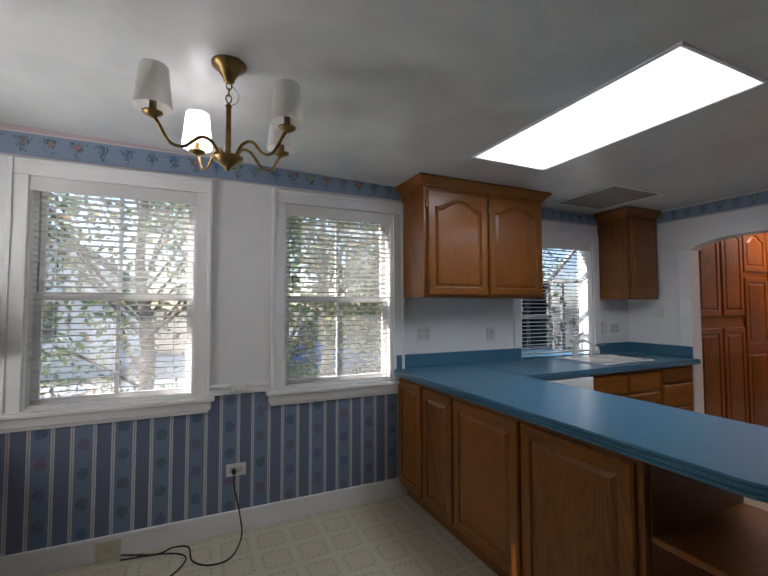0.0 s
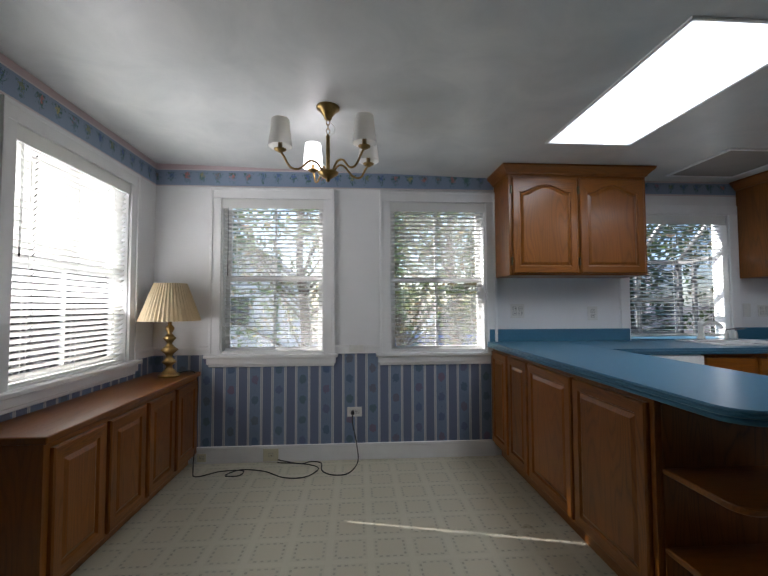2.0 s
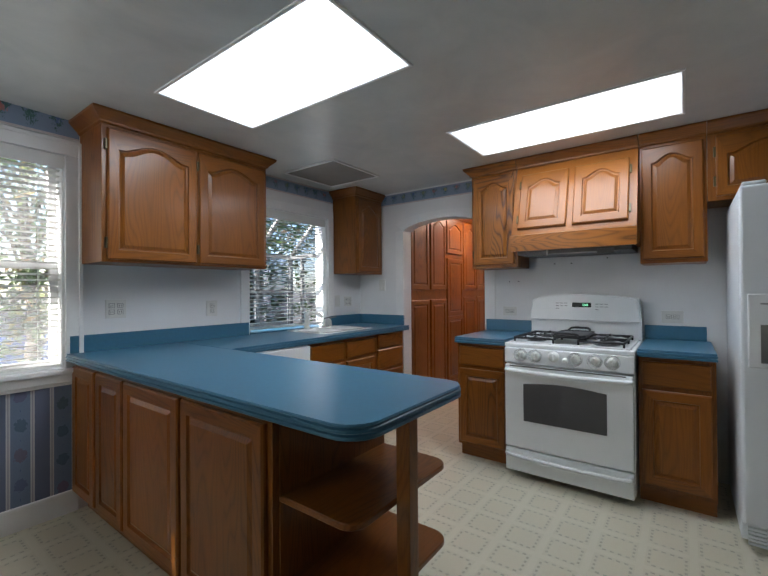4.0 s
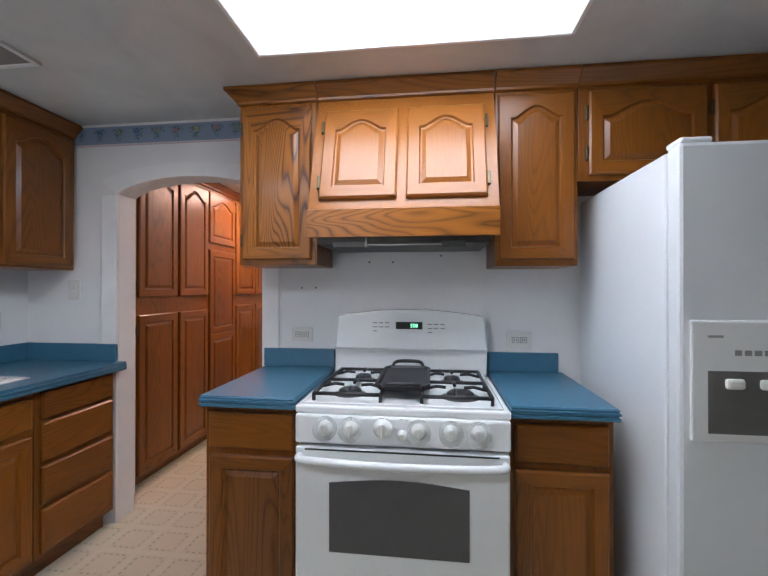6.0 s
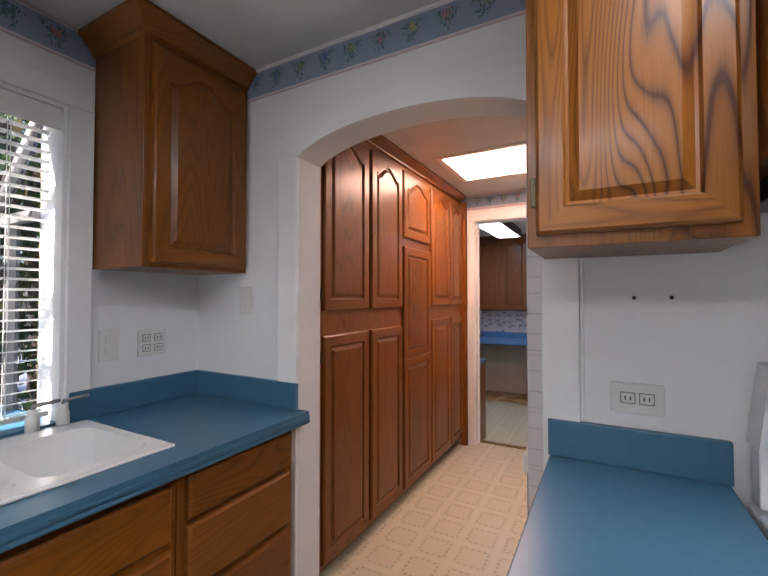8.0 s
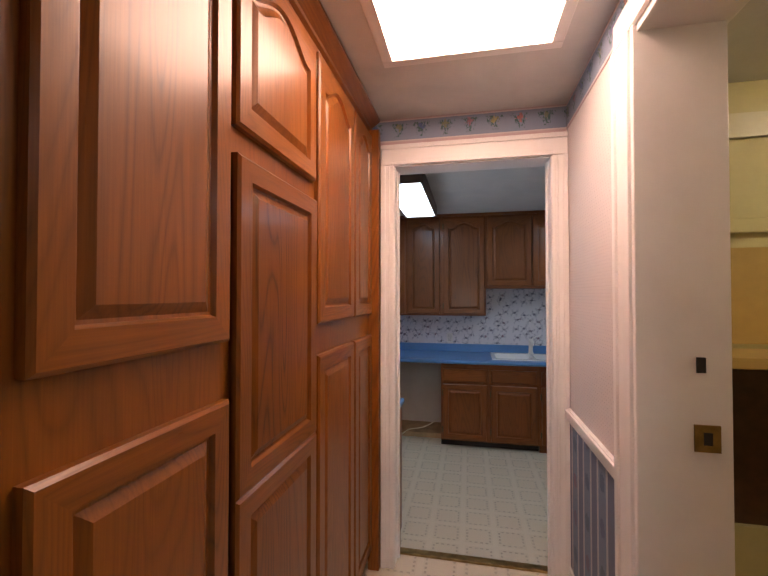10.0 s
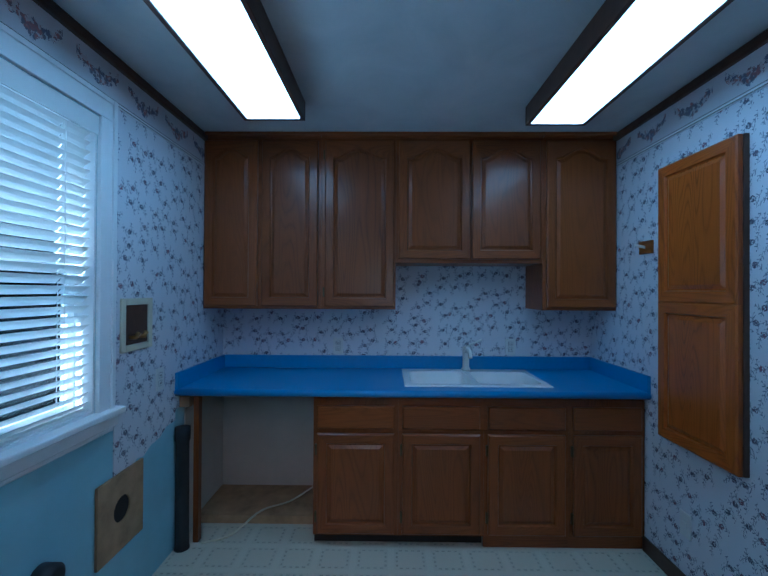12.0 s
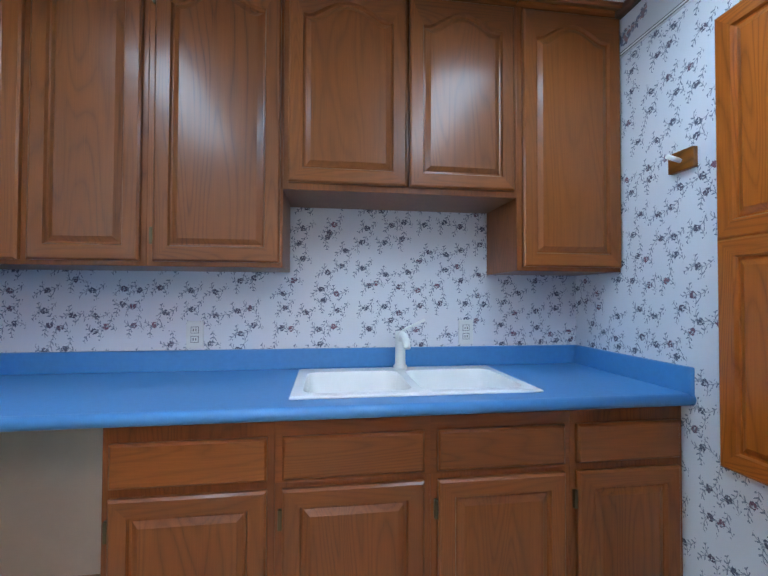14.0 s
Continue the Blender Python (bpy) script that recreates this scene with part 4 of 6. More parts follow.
setting("border_arch", boxes((XE - 0.004, XE, 1.45, YN, 2.138, 2.258)), BORDER_Y, "blue flower paper border above the arch")
setting("trim_picture", boxes((XE - 0.012, XE, 1.45, 2.57, 2.250, ZC), (XW, XW + 0.008, YS, YN, 2.146, 2.152),
                              (XW, 1.46, YN - 0.008, YN, 2.146, 2.152), bevel=0.002), TRIM, "thin white trim round the border")


# ---- windows and blinds ----
def slat_mesh(w, tilt, wide, holes=(0.13, 0.87), gap=0.0035):
    bm = bmesh.new()
    c, s = math.cos(tilt), math.sin(tilt)
    pts = [(-wide / 2, -0.0008), (0.0, 0.0014), (wide / 2, -0.0008)]
    a, b = holes
    cuts = [0.0, w * a - gap, w * a + gap, w * b - gap, w * b + gap, w]
    for x0, x1 in zip(cuts[::2], cuts[1::2]):
        rows = []
        for off in (0.0, 0.0016):
            for a, b in pts:
                rows.append([bm.verts.new((x, a * c - (b + off) * s, a * s + (b + off) * c)) for x in (x0, x1)])
        order = [0, 1, 2, 5, 4, 3]
        for i in range(6):
            p, q = rows[order[i]], rows[order[(i + 1) % 6]]
            bm.faces.new((p[0], p[1], q[1], q[0]))
    for x0, x1 in zip(cuts[1:-1:2], cuts[2:-1:2]):
        box_pts = [(-wide / 2, -0.0008), (-wide * 0.06, 0.0012)]
        lo = [[bm.verts.new((x, p * c - (q + o) * s, p * s + (q + o) * c)) for x in (x0, x1)] for p, q in box_pts for o in (0.0, 0.0016)]
        for i, j in ((0, 2), (2, 3), (3, 1), (1, 0)):
            bm.faces.new((lo[i][0], lo[i][1], lo[j][1], lo[j][0]))
    return mesh_of("slat", bm, SLAT)


def window(name, m, w, z0, z1, label, muntin=True, sill=True, side=0.085, head=0.09, pane_mat=None):
    """A double-hung window in axes whose -y is the room: casing, stool, apron, jamb lining, two sashes with panes."""
    top = thing(name, m, label, "window", kind="structure")
    mid = (z0 + z1) / 2 - 0.02
    c = []
    for a, b in ((-side, 0.0), (w, w + side)):
        c.append((a, b, -0.018, 0.0, z0 - 0.02, z1))
        c.append((a if a < 0 else b - 0.022, a + 0.022 if a < 0 else b, -0.028, -0.018, z0 - 0.02, z1 + head))
    c.append((-side, w + side, -0.018, 0.0, z1 + 0.001, z1 + head))
    c.append((-side + 0.022, w + side - 0.022, -0.026, -0.018, z1 + head - 0.02, z1 + head))
    part("window_casing", boxes(*c, bevel=0.003), TRIM, top)
    part("jamb_lining", boxes((0, 0.012, 0, 0.15, z0, z1), (w - 0.012, w, 0, 0.15, z0, z1), (0.012, w - 0.012, 0, 0.15, z1 - 0.012, z1), (0.012, w - 0.012, 0, 0.17, z0, z0 + 0.012)), TRIM, top)
    if sill:
        part("window_sill", boxes((-side - 0.03, w + side + 0.03, -0.055, 0.02, z0 - 0.025, z0 + 0.002), bevel=0.006), TRIM, top)
        part("apron", boxes((-side - 0.012, w + side + 0.012, -0.034, 0.0, z0 - 0.075, z0 - 0.025), (-side, w + side, -0.022, 0.0, z0 - 0.095, z0 - 0.075), bevel=0.006), TRIM, top)
    for k, (a, b, y) in enumerate(((mid - 0.02, z1 - 0.012, 0.105), (z0 + 0.012, mid + 0.02, 0.075))):
        s = 0.036
        rows = [(0.012, 0.012 + s, y, y + 0.028, a, b), (w - 0.012 - s, w - 0.012, y, y + 0.028, a, b),
                (0.012 + s, w - 0.012 - s, y, y + 0.028, b - 0.034, b), (0.012 + s, w - 0.012 - s, y, y + 0.028, a, a + 0.034)]
        if muntin:
            rows += [(w / 2 - 0.009, w / 2 + 0.009, y + 0.006, y + 0.022, a + 0.034, b - 0.034)]
        sash = part("sash", boxes(*rows, bevel=0.002), TRIM, top)
        pane = part("pane", boxes((0.012 + s, w - 0.012 - s, y + 0.012, y + 0.015, a + 0.034, b - 0.034)), pane_mat or DUSTY, sash, "glass pane")
        pane.visible_shadow = False
    return top


def blind(m, w, z0, z1, tilt, label, step=0.033, wide=0.025, holes=(0.13, 0.87), gap=0.0035):
    top = thing("window_blind", m, label, "blind", "window blinds")
    part("head_rail", boxes((0.004, w - 0.004, 0.0, 0.045, z1 - 0.05, z1 - 0.002), (-0.0, w, -0.008, 0.0, z1 - 0.075, z1), bevel=0.003), SLAT, top)
    me = slat_mesh(w - 0.03, tilt, wide, holes, gap)
    z = z1 - 0.085
    while z > z0 + 0.03:
        part("slat", me, None, top, m=pose(0.015, 0.030, z))
        z -= step
    part("bottom_rail", boxes((0.012, w - 0.012, 0.014, 0.044, z0 + 0.008, z0 + 0.024), bevel=0.003), SLAT, top)
    for f in (0.14, 0.5, 0.86):
        part("ladder_cord", boxes((w * f - 0.0012, w * f + 0.0012, 0.0165, 0.0178, z0 + 0.02, z1 - 0.05), (w * f - 0.0012, w * f + 0.0012, 0.0425, 0.0438, z0 + 0.02, z1 - 0.05)), SLAT, top)
    bm = bmesh.new()
    tube(bm, [(0.05, -0.004, z1 - 0.06), (0.052, -0.006, z1 - 0.3), (0.05, -0.004, (z0 + z1) / 2)], 0.004, 6)
    part("tilt_wand", bm, CLEAR, top, "clear plastic wand")
    return top


T = radians(-14)
for name, (a, b, c, d) in (("window_1", W1), ("window_2", W2)):
    window(name, facing(a, YN, 0, "-y"), b - a, c, d, "white double-hung window with a moulded sill", head=0.085)
    blind(facing(a, YN, 0, "-y"), b - a, c, d - 0.004, T, "open white slatted blind in the window", 0.033, 0.032)
window("window_3", facing(XW, WW[0], 0, "+x"), WW[1] - WW[0], WW[2], WW[3], "white double-hung window above the low cabinets", head=0.085, pane_mat=GLASS)
for nm, at, to, w, h, e, col in (("west_window_light", (XW - 0.17, 2.04, 1.44), (0, 2.04, 2.3), 0.92, 1.15, 6, (1.0, 0.98, 0.95)), ("laundry_window_light", (7.47, LN + 0.17, 1.36), (7.47, 0, 1.5), 0.9, 1.1, 3, (0.75, 0.88, 1.0))):
    d = bpy.data.lights.new(nm, "AREA")
    d.shape, d.size, d.size_y, d.energy, d.color = "RECTANGLE", w, h, e, col
    new(nm, d).matrix_world = look(at, to)
blind(facing(XW, WW[0], 0, "+x"), WW[1] - WW[0], WW[2], WW[3] - 0.004, radians(-36), "tilted white slatted blind glowing in sunlight", 0.033, 0.040, (0.19, 0.83), 0.0052)
window("window_4", facing(WL[0], LN, 0, "-y"), WL[1] - WL[0], WL[2], WL[3], "white laundry window with a wide sill", pane_mat=GLASS)
blind(facing(WL[0], LN, 0, "-y"), WL[1] - WL[0], WL[2], WL[3] - 0.004, radians(-40), "half closed white slatted laundry blind", 0.038, 0.045)

# the garden window over the sink
gw = thing("window_5", facing(WS[0], YN, 0, "-y"), "projecting garden window with a sloping glass roof", "window", kind="structure")
w, g0, g1, gd = WS[1] - WS[0], WS[2], WS[3], 0.55
part("window_casing", boxes((-0.08, 0, -0.018, 0, g0 + 0.01, g1), (w, w + 0.075, -0.018, 0, g0 + 0.01, g1), (-0.08, w + 0.075, -0.018, 0, g1 + 0.001, g1 + 0.075), bevel=0.003), TRIM, gw)
part("lining", boxes((0, 0.012, 0, 0.15, g0, g1), (w - 0.012, w, 0, 0.15, g0, g1), (0.012, w - 0.012, 0, 0.15, g1 - 0.012, g1)), TRIM, gw)
part("window_sill", boxes((0, w, 0.0, gd, g0, g0 + 0.018), bevel=0.003), TEAL, gw, "blue laminate window shelf")
bm = bmesh.new()
zr = g1 - 0.36
for x in (0.02, w / 2, w - 0.02):
    box(bm, x - 0.018, x + 0.018, gd - 0.04, gd, g0, zr)
    tube(bm, [(x, gd - 0.02, zr), (x, 0.15, g1 - 0.02)], 0.022, 6)
for x in (0.02, w - 0.02):
    box(bm, x - 0.018, x + 0.018, 0.15, gd, zr - 0.018, zr + 0.018)
    box(bm, x - 0.015, x + 0.015, 0.33, 0.36, g0, zr)
for z in (g0 + 0.03, zr, g0 + 0.36):
    box(bm, 0, w, gd - 0.04, gd, z - 0.018, z + 0.018)
part("window_frame", bm, GREY, gw, "grey metal garden window frame")
p = part("pane", boxes((0.03, w - 0.03, gd - 0.022, gd - 0.018, g0 + 0.04, zr)), DIMMED, gw)
p.visible_shadow = False
bm = bmesh.new()
q = [bm.verts.new(v) for v in ((0.02, gd - 0.02, zr + 0.02), (w - 0.02, gd - 0.02, zr + 0.02), (w - 0.02, 0.15, g1), (0.02, 0.15, g1))]
bmesh.ops.solidify(bm, geom=[bm.faces.new(q)], thickness=0.004)
p = part("roof_pane", bm, DIMMED, gw)
p.visible_shadow = False
for x in (0.012, w - 0.016):
    bm = bmesh.new()
    q = [bm.verts.new(v) for v in ((x, 0.15, g0 + 0.02), (x, gd - 0.04, g0 + 0.02), (x, gd - 0.04, zr), (x, 0.15, g1 - 0.02))]
    bmesh.ops.solidify(bm, geom=[bm.faces.new(q)], thickness=0.004)
    part("side_pane", bm, DIMMED, gw).visible_shadow = False
blind(facing(WS[0] + 0.012, YN + 0.02, 0, "-y"), w - 0.024, g0 + 0.03, g1 - 0.01, T, "open white slatted blind over the sink", 0.033)


# ---- ceiling lights ----
def recessed_light(x0, x1, y0, y1, z, mat, label, frame=0.022):
    top = thing("ceiling_light", pose((x0 + x1) / 2, (y0 + y1) / 2, z), label, "ceiling light", "ceiling lights")
    a, b = (x1 - x0) / 2, (y1 - y0) / 2
    f = frame
    part("frame", boxes((-a - f, -a, -b - f, b + f, -0.008, 0.002), (a, a + f, -b - f, b + f, -0.008, 0.002), (-a, a, -b - f, -b, -0.008, 0.002), (-a, a, b, b + f, -0.008, 0.002), bevel=0.002), TRIM, top)
    part("diffuser", boxes((-a, a, -b, b, -0.005, -0.001)), mat, top, "glowing white diffuser panel")
    return top


recessed_light(1.565, 2.115, 0.99, 2.12, ZC, PANEL_K, "long glowing fluorescent panel above the peninsula", 0.014)
recessed_light(2.915, 3.46, 0.025, 1.21, ZC, PANEL_K, "long glowing fluorescent panel in front of the stove", 0.014)
recessed_light(5.39, 5.94, 1.665, 2.235, ZC, PANEL_H, "square warm glowing ceiling panel in the hall", 0.04)
for y0, y1, x0, x1 in ((2.258, 2.575, 7.19, 8.44), (0.785, 1.10, 7.19, 8.50)):
    top = thing("ceiling_light", pose((x0 + x1) / 2, (y0 + y1) / 2, LC), "fluorescent box light with a dark wooden frame", "ceiling light", "laundry lights")
    a, b = (x1 - x0) / 2, (y1 - y0) / 2
    part("frame", boxes((-a, -a + 0.02, -b, b, -0.10, 0), (a - 0.02, a, -b, b, -0.10, 0), (-a + 0.02, a - 0.02, -b, -b + 0.02, -0.10, 0), (-a + 0.02, a - 0.02, b - 0.02, b, -0.10, 0), bevel=0.003), DWOOD, top)
    part("diffuser", boxes((-a + 0.021, a - 0.021, -b + 0.021, b - 0.021, -0.098, -0.085), bevel=0.004), PANEL_L, top, "glowing white diffuser")
globe = thing("ceiling_lamp", pose(5.5, 0.3, ZC), "small round ceiling lamp in the side room", "ceiling lamp")
part("base", lathe(bmesh.new(), [(0.07, -0.02), (0.075, 0.0)], 0, 0, 20), BRASS, globe)
part("bowl", lathe(bmesh.new(), [(0.0, -0.10), (0.07, -0.09), (0.11, -0.05), (0.11, -0.02)], 0, 0, 24), glow("warm_lamp_bowl", (1.0, 0.80, 0.50), 14.0), globe, "glowing warm glass bowl")
hatch = thing("attic_hatch", pose(3.13, 2.43, ZC), "grey board attic hatch with a thin white frame", "hatch")
part("panel", boxes((-0.27, 0.27, -0.27, 0.27, -0.006, 0.0)), HATCH, hatch)
part("frame", boxes((-0.29, -0.27, -0.29, 0.29, -0.012, 0), (0.27, 0.29, -0.29, 0.29, -0.012, 0), (-0.27, 0.27, -0.29, -0.27, -0.012, 0), (-0.27, 0.27, 0.27, 0.29, -0.012, 0), bevel=0.002), TRIM, hatch)


# ---- kitchen cabinets ----
def C(k, a, b, c, d):
    return (k, a, b, c, d)


cabinet("peninsula_cabinet", facing(1.436, 2.868, 0, "-x"), 1.79, 0.10, 0.868, 0.56,
        [C("flat", 0.015, 0.337, 0.125, 0.84), C("flat", 0.365, 0.688, 0.125, 0.84), C("flat", 0.708, 1.222, 0.125, 0.84), C("flat", 1.245, 1.765, 0.125, 0.84)],
        OAK, "brown oak peninsula cabinet with four raised-panel doors", toe=0.10)
cabinet("sink_cabinet", facing(2.715, 2.29, 0, "-y"), 0.395, 0.10, 0.868, 0.55, [C("drawer", 0.015, 0.38, 0.70, 0.84), C("flat", 0.015, 0.38, 0.125, 0.675)], OAK, "oak base cabinet with a false drawer under the sink", toe=0.10, group="sink cabinets", low=0.70)
cabinet("sink_cabinet", facing(3.112, 2.29, 0, "-y"), 0.415, 0.10, 0.868, 0.55, [C("drawer", 0.018, 0.395, 0.70, 0.84), C("flat", 0.018, 0.395, 0.125, 0.675)], OAK, "oak base cabinet with a false drawer under the sink", toe=0.10, group="sink cabinets", low=0.70)
cabinet("drawer_cabinet", facing(3.53, 2.29, 0, "-y"), 0.45, 0.10, 0.868, 0.55, [C("drawer", 0.026, 0.424, a, b) for a, b in ((0.732, 0.858), (0.54, 0.715), (0.345, 0.515), (0.125, 0.322))], OAK, "oak base cabinet with four drawers by the arch", toe=0.10)
cabinet("stove_side_cabinet", facing(3.44, 1.42, 0, "-x"), 0.385, 0.10, 0.868, 0.58, [C("drawer", 0.02, 0.365, 0.70, 0.84), C("flat", 0.02, 0.365, 0.125, 0.675)], OAK, "narrow oak base cabinet beside the stove", toe=0.10, group="stove cabinets")
cabinet("stove_side_cabinet", facing(3.44, 0.25, 0, "-x"), 0.36, 0.10, 0.868, 0.58, [C("drawer", 0.02, 0.34, 0.70, 0.84), C("flat", 0.02, 0.34, 0.125, 0.675)], OAK, "narrow oak base cabinet between stove and fridge", toe=0.10, group="stove cabinets")
cabinet("wall_cabinet", facing(1.465, 2.555, 0, "-y"), 1.075, 1.43, 2.185, 0.322, [C("arch", 0.025, 0.525, 1.445, 2.165), C("arch", 0.545, 1.05, 1.445, 2.165)], OAK, "oak wall cabinet with two arched doors", crown=0.072, hinges="l")
cabinet("corner_wall_cabinet", facing(3.60, 2.58, 0, "-y"), 0.425, 1.43, 2.185, 0.297, [C("arch", 0.025, 0.40, 1.445, 2.165)], OAK, "small oak wall cabinet in the corner by the arch", crown=0.072, crown_ends=(1, 0))
up = cabinet("wall_cabinet", facing(3.74, 1.43, 0, "-x"), 0.375, 1.435, 2.185, 0.288, [C("arch", 0.02, 0.35, 1.46, 2.165)], BOLD, "tall oak wall cabinet with a bold grained arched door", crown=0.072, crown_ends=(1, 0), hinges="l")
cabinet("wall_cabinet", facing(3.74, 0.255, 0, "-x"), 0.345, 1.425, 2.185, 0.288, [C("arch", 0.012, 0.33, 1.45, 2.165)], OAK, "tall oak wall cabinet beside the fridge", crown=0.072, crown_ends=(0, 0))
cabinet("fridge_top_cabinet", facing(3.74, -0.092, 0, "-x"), 1.06, 1.785, 2.185, 0.288, [C("arch", 0.04, 0.50, 1.81, 2.165), C("arch", 0.53, 1.0, 1.81, 2.165)], OAK, "oak wall cabinet above the fridge", crown=0.072, crown_ends=(0, 1), hinges="l")

# range hood cabinet with a sloping front
hood = thing("hood_cabinet", facing(3.74, 1.05, 0, "-x"), "oak range hood cabinet with a sloping front and two arched doors", "range hood")
bm = bmesh.new()
w = 0.79
sec = [(0.288, 1.56), (0.288, 2.185), (0.0, 2.185), (-0.16, 1.66), (-0.175, 1.655), (-0.175, 1.54), (-0.155, 1.54), (-0.155, 1.56)]
l, r = [bm.verts.new((0.0, y, z)) for y, z in sec], [bm.verts.new((w, y, z)) for y, z in sec]
bm.faces.new(l)
bm.faces.new(list(reversed(r)))
for i in range(len(sec)):
    f = bm.faces.new((l[i], l[(i + 1) % len(sec)], r[(i + 1) % len(sec)], r[i]))
    f.material_index = 1 if i in (4, 5) else 0
part("body", bm, [LIT_OAK[2], BOLD[0]], hood)
slope = math.degrees(math.atan2(0.16, 0.525))
for a, b in ((0.045, 0.375), (0.415, 0.745)):
    d = part("door", door_mesh(b - a, 0.44, True, LIT_OAK), None, hood, m=pose(a, -0.148, 1.70, -slope))
    for hz in (0.08, 0.36):
        part("hinge", hinge_mesh(), None, d, "dark brass hinge", m=pose(-0.007 if a < 0.2 else b - a + 0.007, 0, hz))
crown_part(hood, w, 0.288, 2.185, 0.072, OAK, 0, 0)
part("hood_insert", boxes((0.03, w - 0.03, -0.12, 0.27, 1.515, 1.56), (0.10, 0.25, -0.13, -0.10, 1.50, 1.53), (0.56, 0.66, -0.13, -0.10, 1.50, 1.53), bevel=0.004), HOODMETAL, hood, "dark grey metal hood underside with lamps")
part("hood_trim", boxes((0.10, w - 0.10, -0.128, -0.121, 1.508, 1.514), (0.24, 0.25, -0.135, -0.12, 1.50, 1.555), bevel=0.001), GREY, hood, "bright metal lip")

# low cabinets under the side window
bench = cabinet("low_cabinet", facing(-0.895, 1.325, 0, "+x"), 1.545, 0.08, 0.672, 0.33, [C("flat", 0.035 + 0.375 * i, 0.375 + 0.375 * i, 0.10, 0.645) for i in range(4)], OAK, "low oak cabinet with four panelled doors under the window", toe=0.08)
part("top_board", boxes((-0.02, 1.548, -0.025, 0.335, 0.672, 0.704), bevel=0.006), OAK[0], bench, "worn reddish wooden top")

# pantry wall in the hall
fr = []
for a, b in ((4.36, 4.765), (4.795, 5.185)):
    fr += [C("arch", a - 4.337, b - 4.337, 1.268, 2.165), C("flat", a - 4.337, b - 4.337, 0.10, 1.150)]
fr += [C("arch", 5.205 - 4.337, 5.655 - 4.337, 1.725, 2.165)]
for a, b in ((5.685, 6.095), (6.112, 6.42)):
    fr += [C("arch", a - 4.337, b - 4.337, 1.268, 2.165), C("flat", a - 4.337, b - 4.337, 0.10, 1.165)]
pantry = cabinet("pantry_cabinet", facing(4.337, 2.45, 0, "-y"), 2.098, 0.07, 2.195, 0.425, fr, OAK, "tall glossy oak pantry wall with rows of arched doors", toe=0.07, crown=0.062, crown_ends=(0, 0))
part("end_stile", boxes((2.072, 2.118, -0.055, 0.0, 0.0, 2.195), bevel=0.002), OAK[2], pantry)
tall = part("tall_door", boxes((0, 0.45, -0.012, 0, 0, 1.565), bevel=0.003), OAK[2], pantry, m=pose(5.205 - 4.337, 0, 0.10))
part("upper_panel", door_mesh(0.45, 0.735, False, OAK), None, tall, m=pose(0, -0.004, 0.83))
part("lower_panel", door_mesh(0.45, 0.83, False, OAK), None, tall, m=pose(0, -0.004, 0.0))
for x, z in ((4.350, 1.345), (4.350, 1.05), (5.67, 2.10), (5.67, 1.33), (5.67, 1.08)):
    part("hinge", hinge_mesh(), None, pantry, "dark brass hinge", m=pose(x - 4.337, 0, z))

# ---- countertops ----
EDGE = [(0.004, 0.868), (0.0, 0.872), (0.0, 0.880), (0.006, 0.883), (0.006, 0.886), (0.0, 0.889), (0.0, 0.897), (0.005, 0.900), (0.005, 0.903), (0.002, 0.906), (0.006, 0.912)]
corner = [(1.49 - 0.10 * math.cos(a), 0.785 - 0.10 * math.sin(a)) for a in [math.pi / 2 * i / 6 for i in range(7)]]
corner2 = [(1.955 + 0.09 * math.sin(a), 0.775 - 0.09 * math.cos(a)) for a in [math.pi / 2 * i / 6 for i in range(7)]]
pen = corner + corner2 + [(2.045, 2.25), (2.045, 2.876), (1.39, 2.876)]
top = thing("countertop", pose(1.39, 2.876, 0.868), "teal-blue laminate countertop with a ridged edge and backsplash", "countertop")
inv = top.matrix_basis.inverted()


def counter_part(name, bm, label=""):
    bmesh.ops.transform(bm, matrix=inv, verts=bm.verts[:])
    return part(name, bm, TEAL, top, label)


counter_part("peninsula_top", prism(bmesh.new(), pen, EDGE))
counter_part("sink_run_top", ring_slab(2.045, 4.028, 2.25, 2.876, 2.99, 3.53, 2.39, 2.745, 0.868, 0.912))
for z in (0.872, 0.888):
    counter_part("edge_ridge", boxes((2.05, 4.028, 2.244, 2.25, z, z + 0.0095), bevel=0.002))
for r in ((1.41, 2.60, 2.858, 2.878), (3.53, 4.028, 2.858, 2.878), (4.008, 4.028, 2.30, 2.857)):
    counter_part("backsplash", boxes((*r, 0.912, 1.012), bevel=0.003))
for y0, y1, b0 in ((1.04, 1.425, 1.04), (-0.115, 0.252, -0.09)):
    ct = thing("countertop", pose(3.39, y0, 0.868), "short teal-blue laminate countertop beside the stove", "countertop", "stove countertops")
    bm = bmesh.new()
    prism(bm, [(0, 0), (0.636, 0), (0.636, y1 - y0), (0, y1 - y0)], [(d, z - 0.868) for d, z in EDGE])
    part("top", bm, TEAL, ct)
    part("backsplash", boxes((0.616, 0.636, b0 - y0, y1 - y0, 0.044, 0.14), bevel=0.003), TEAL, ct)


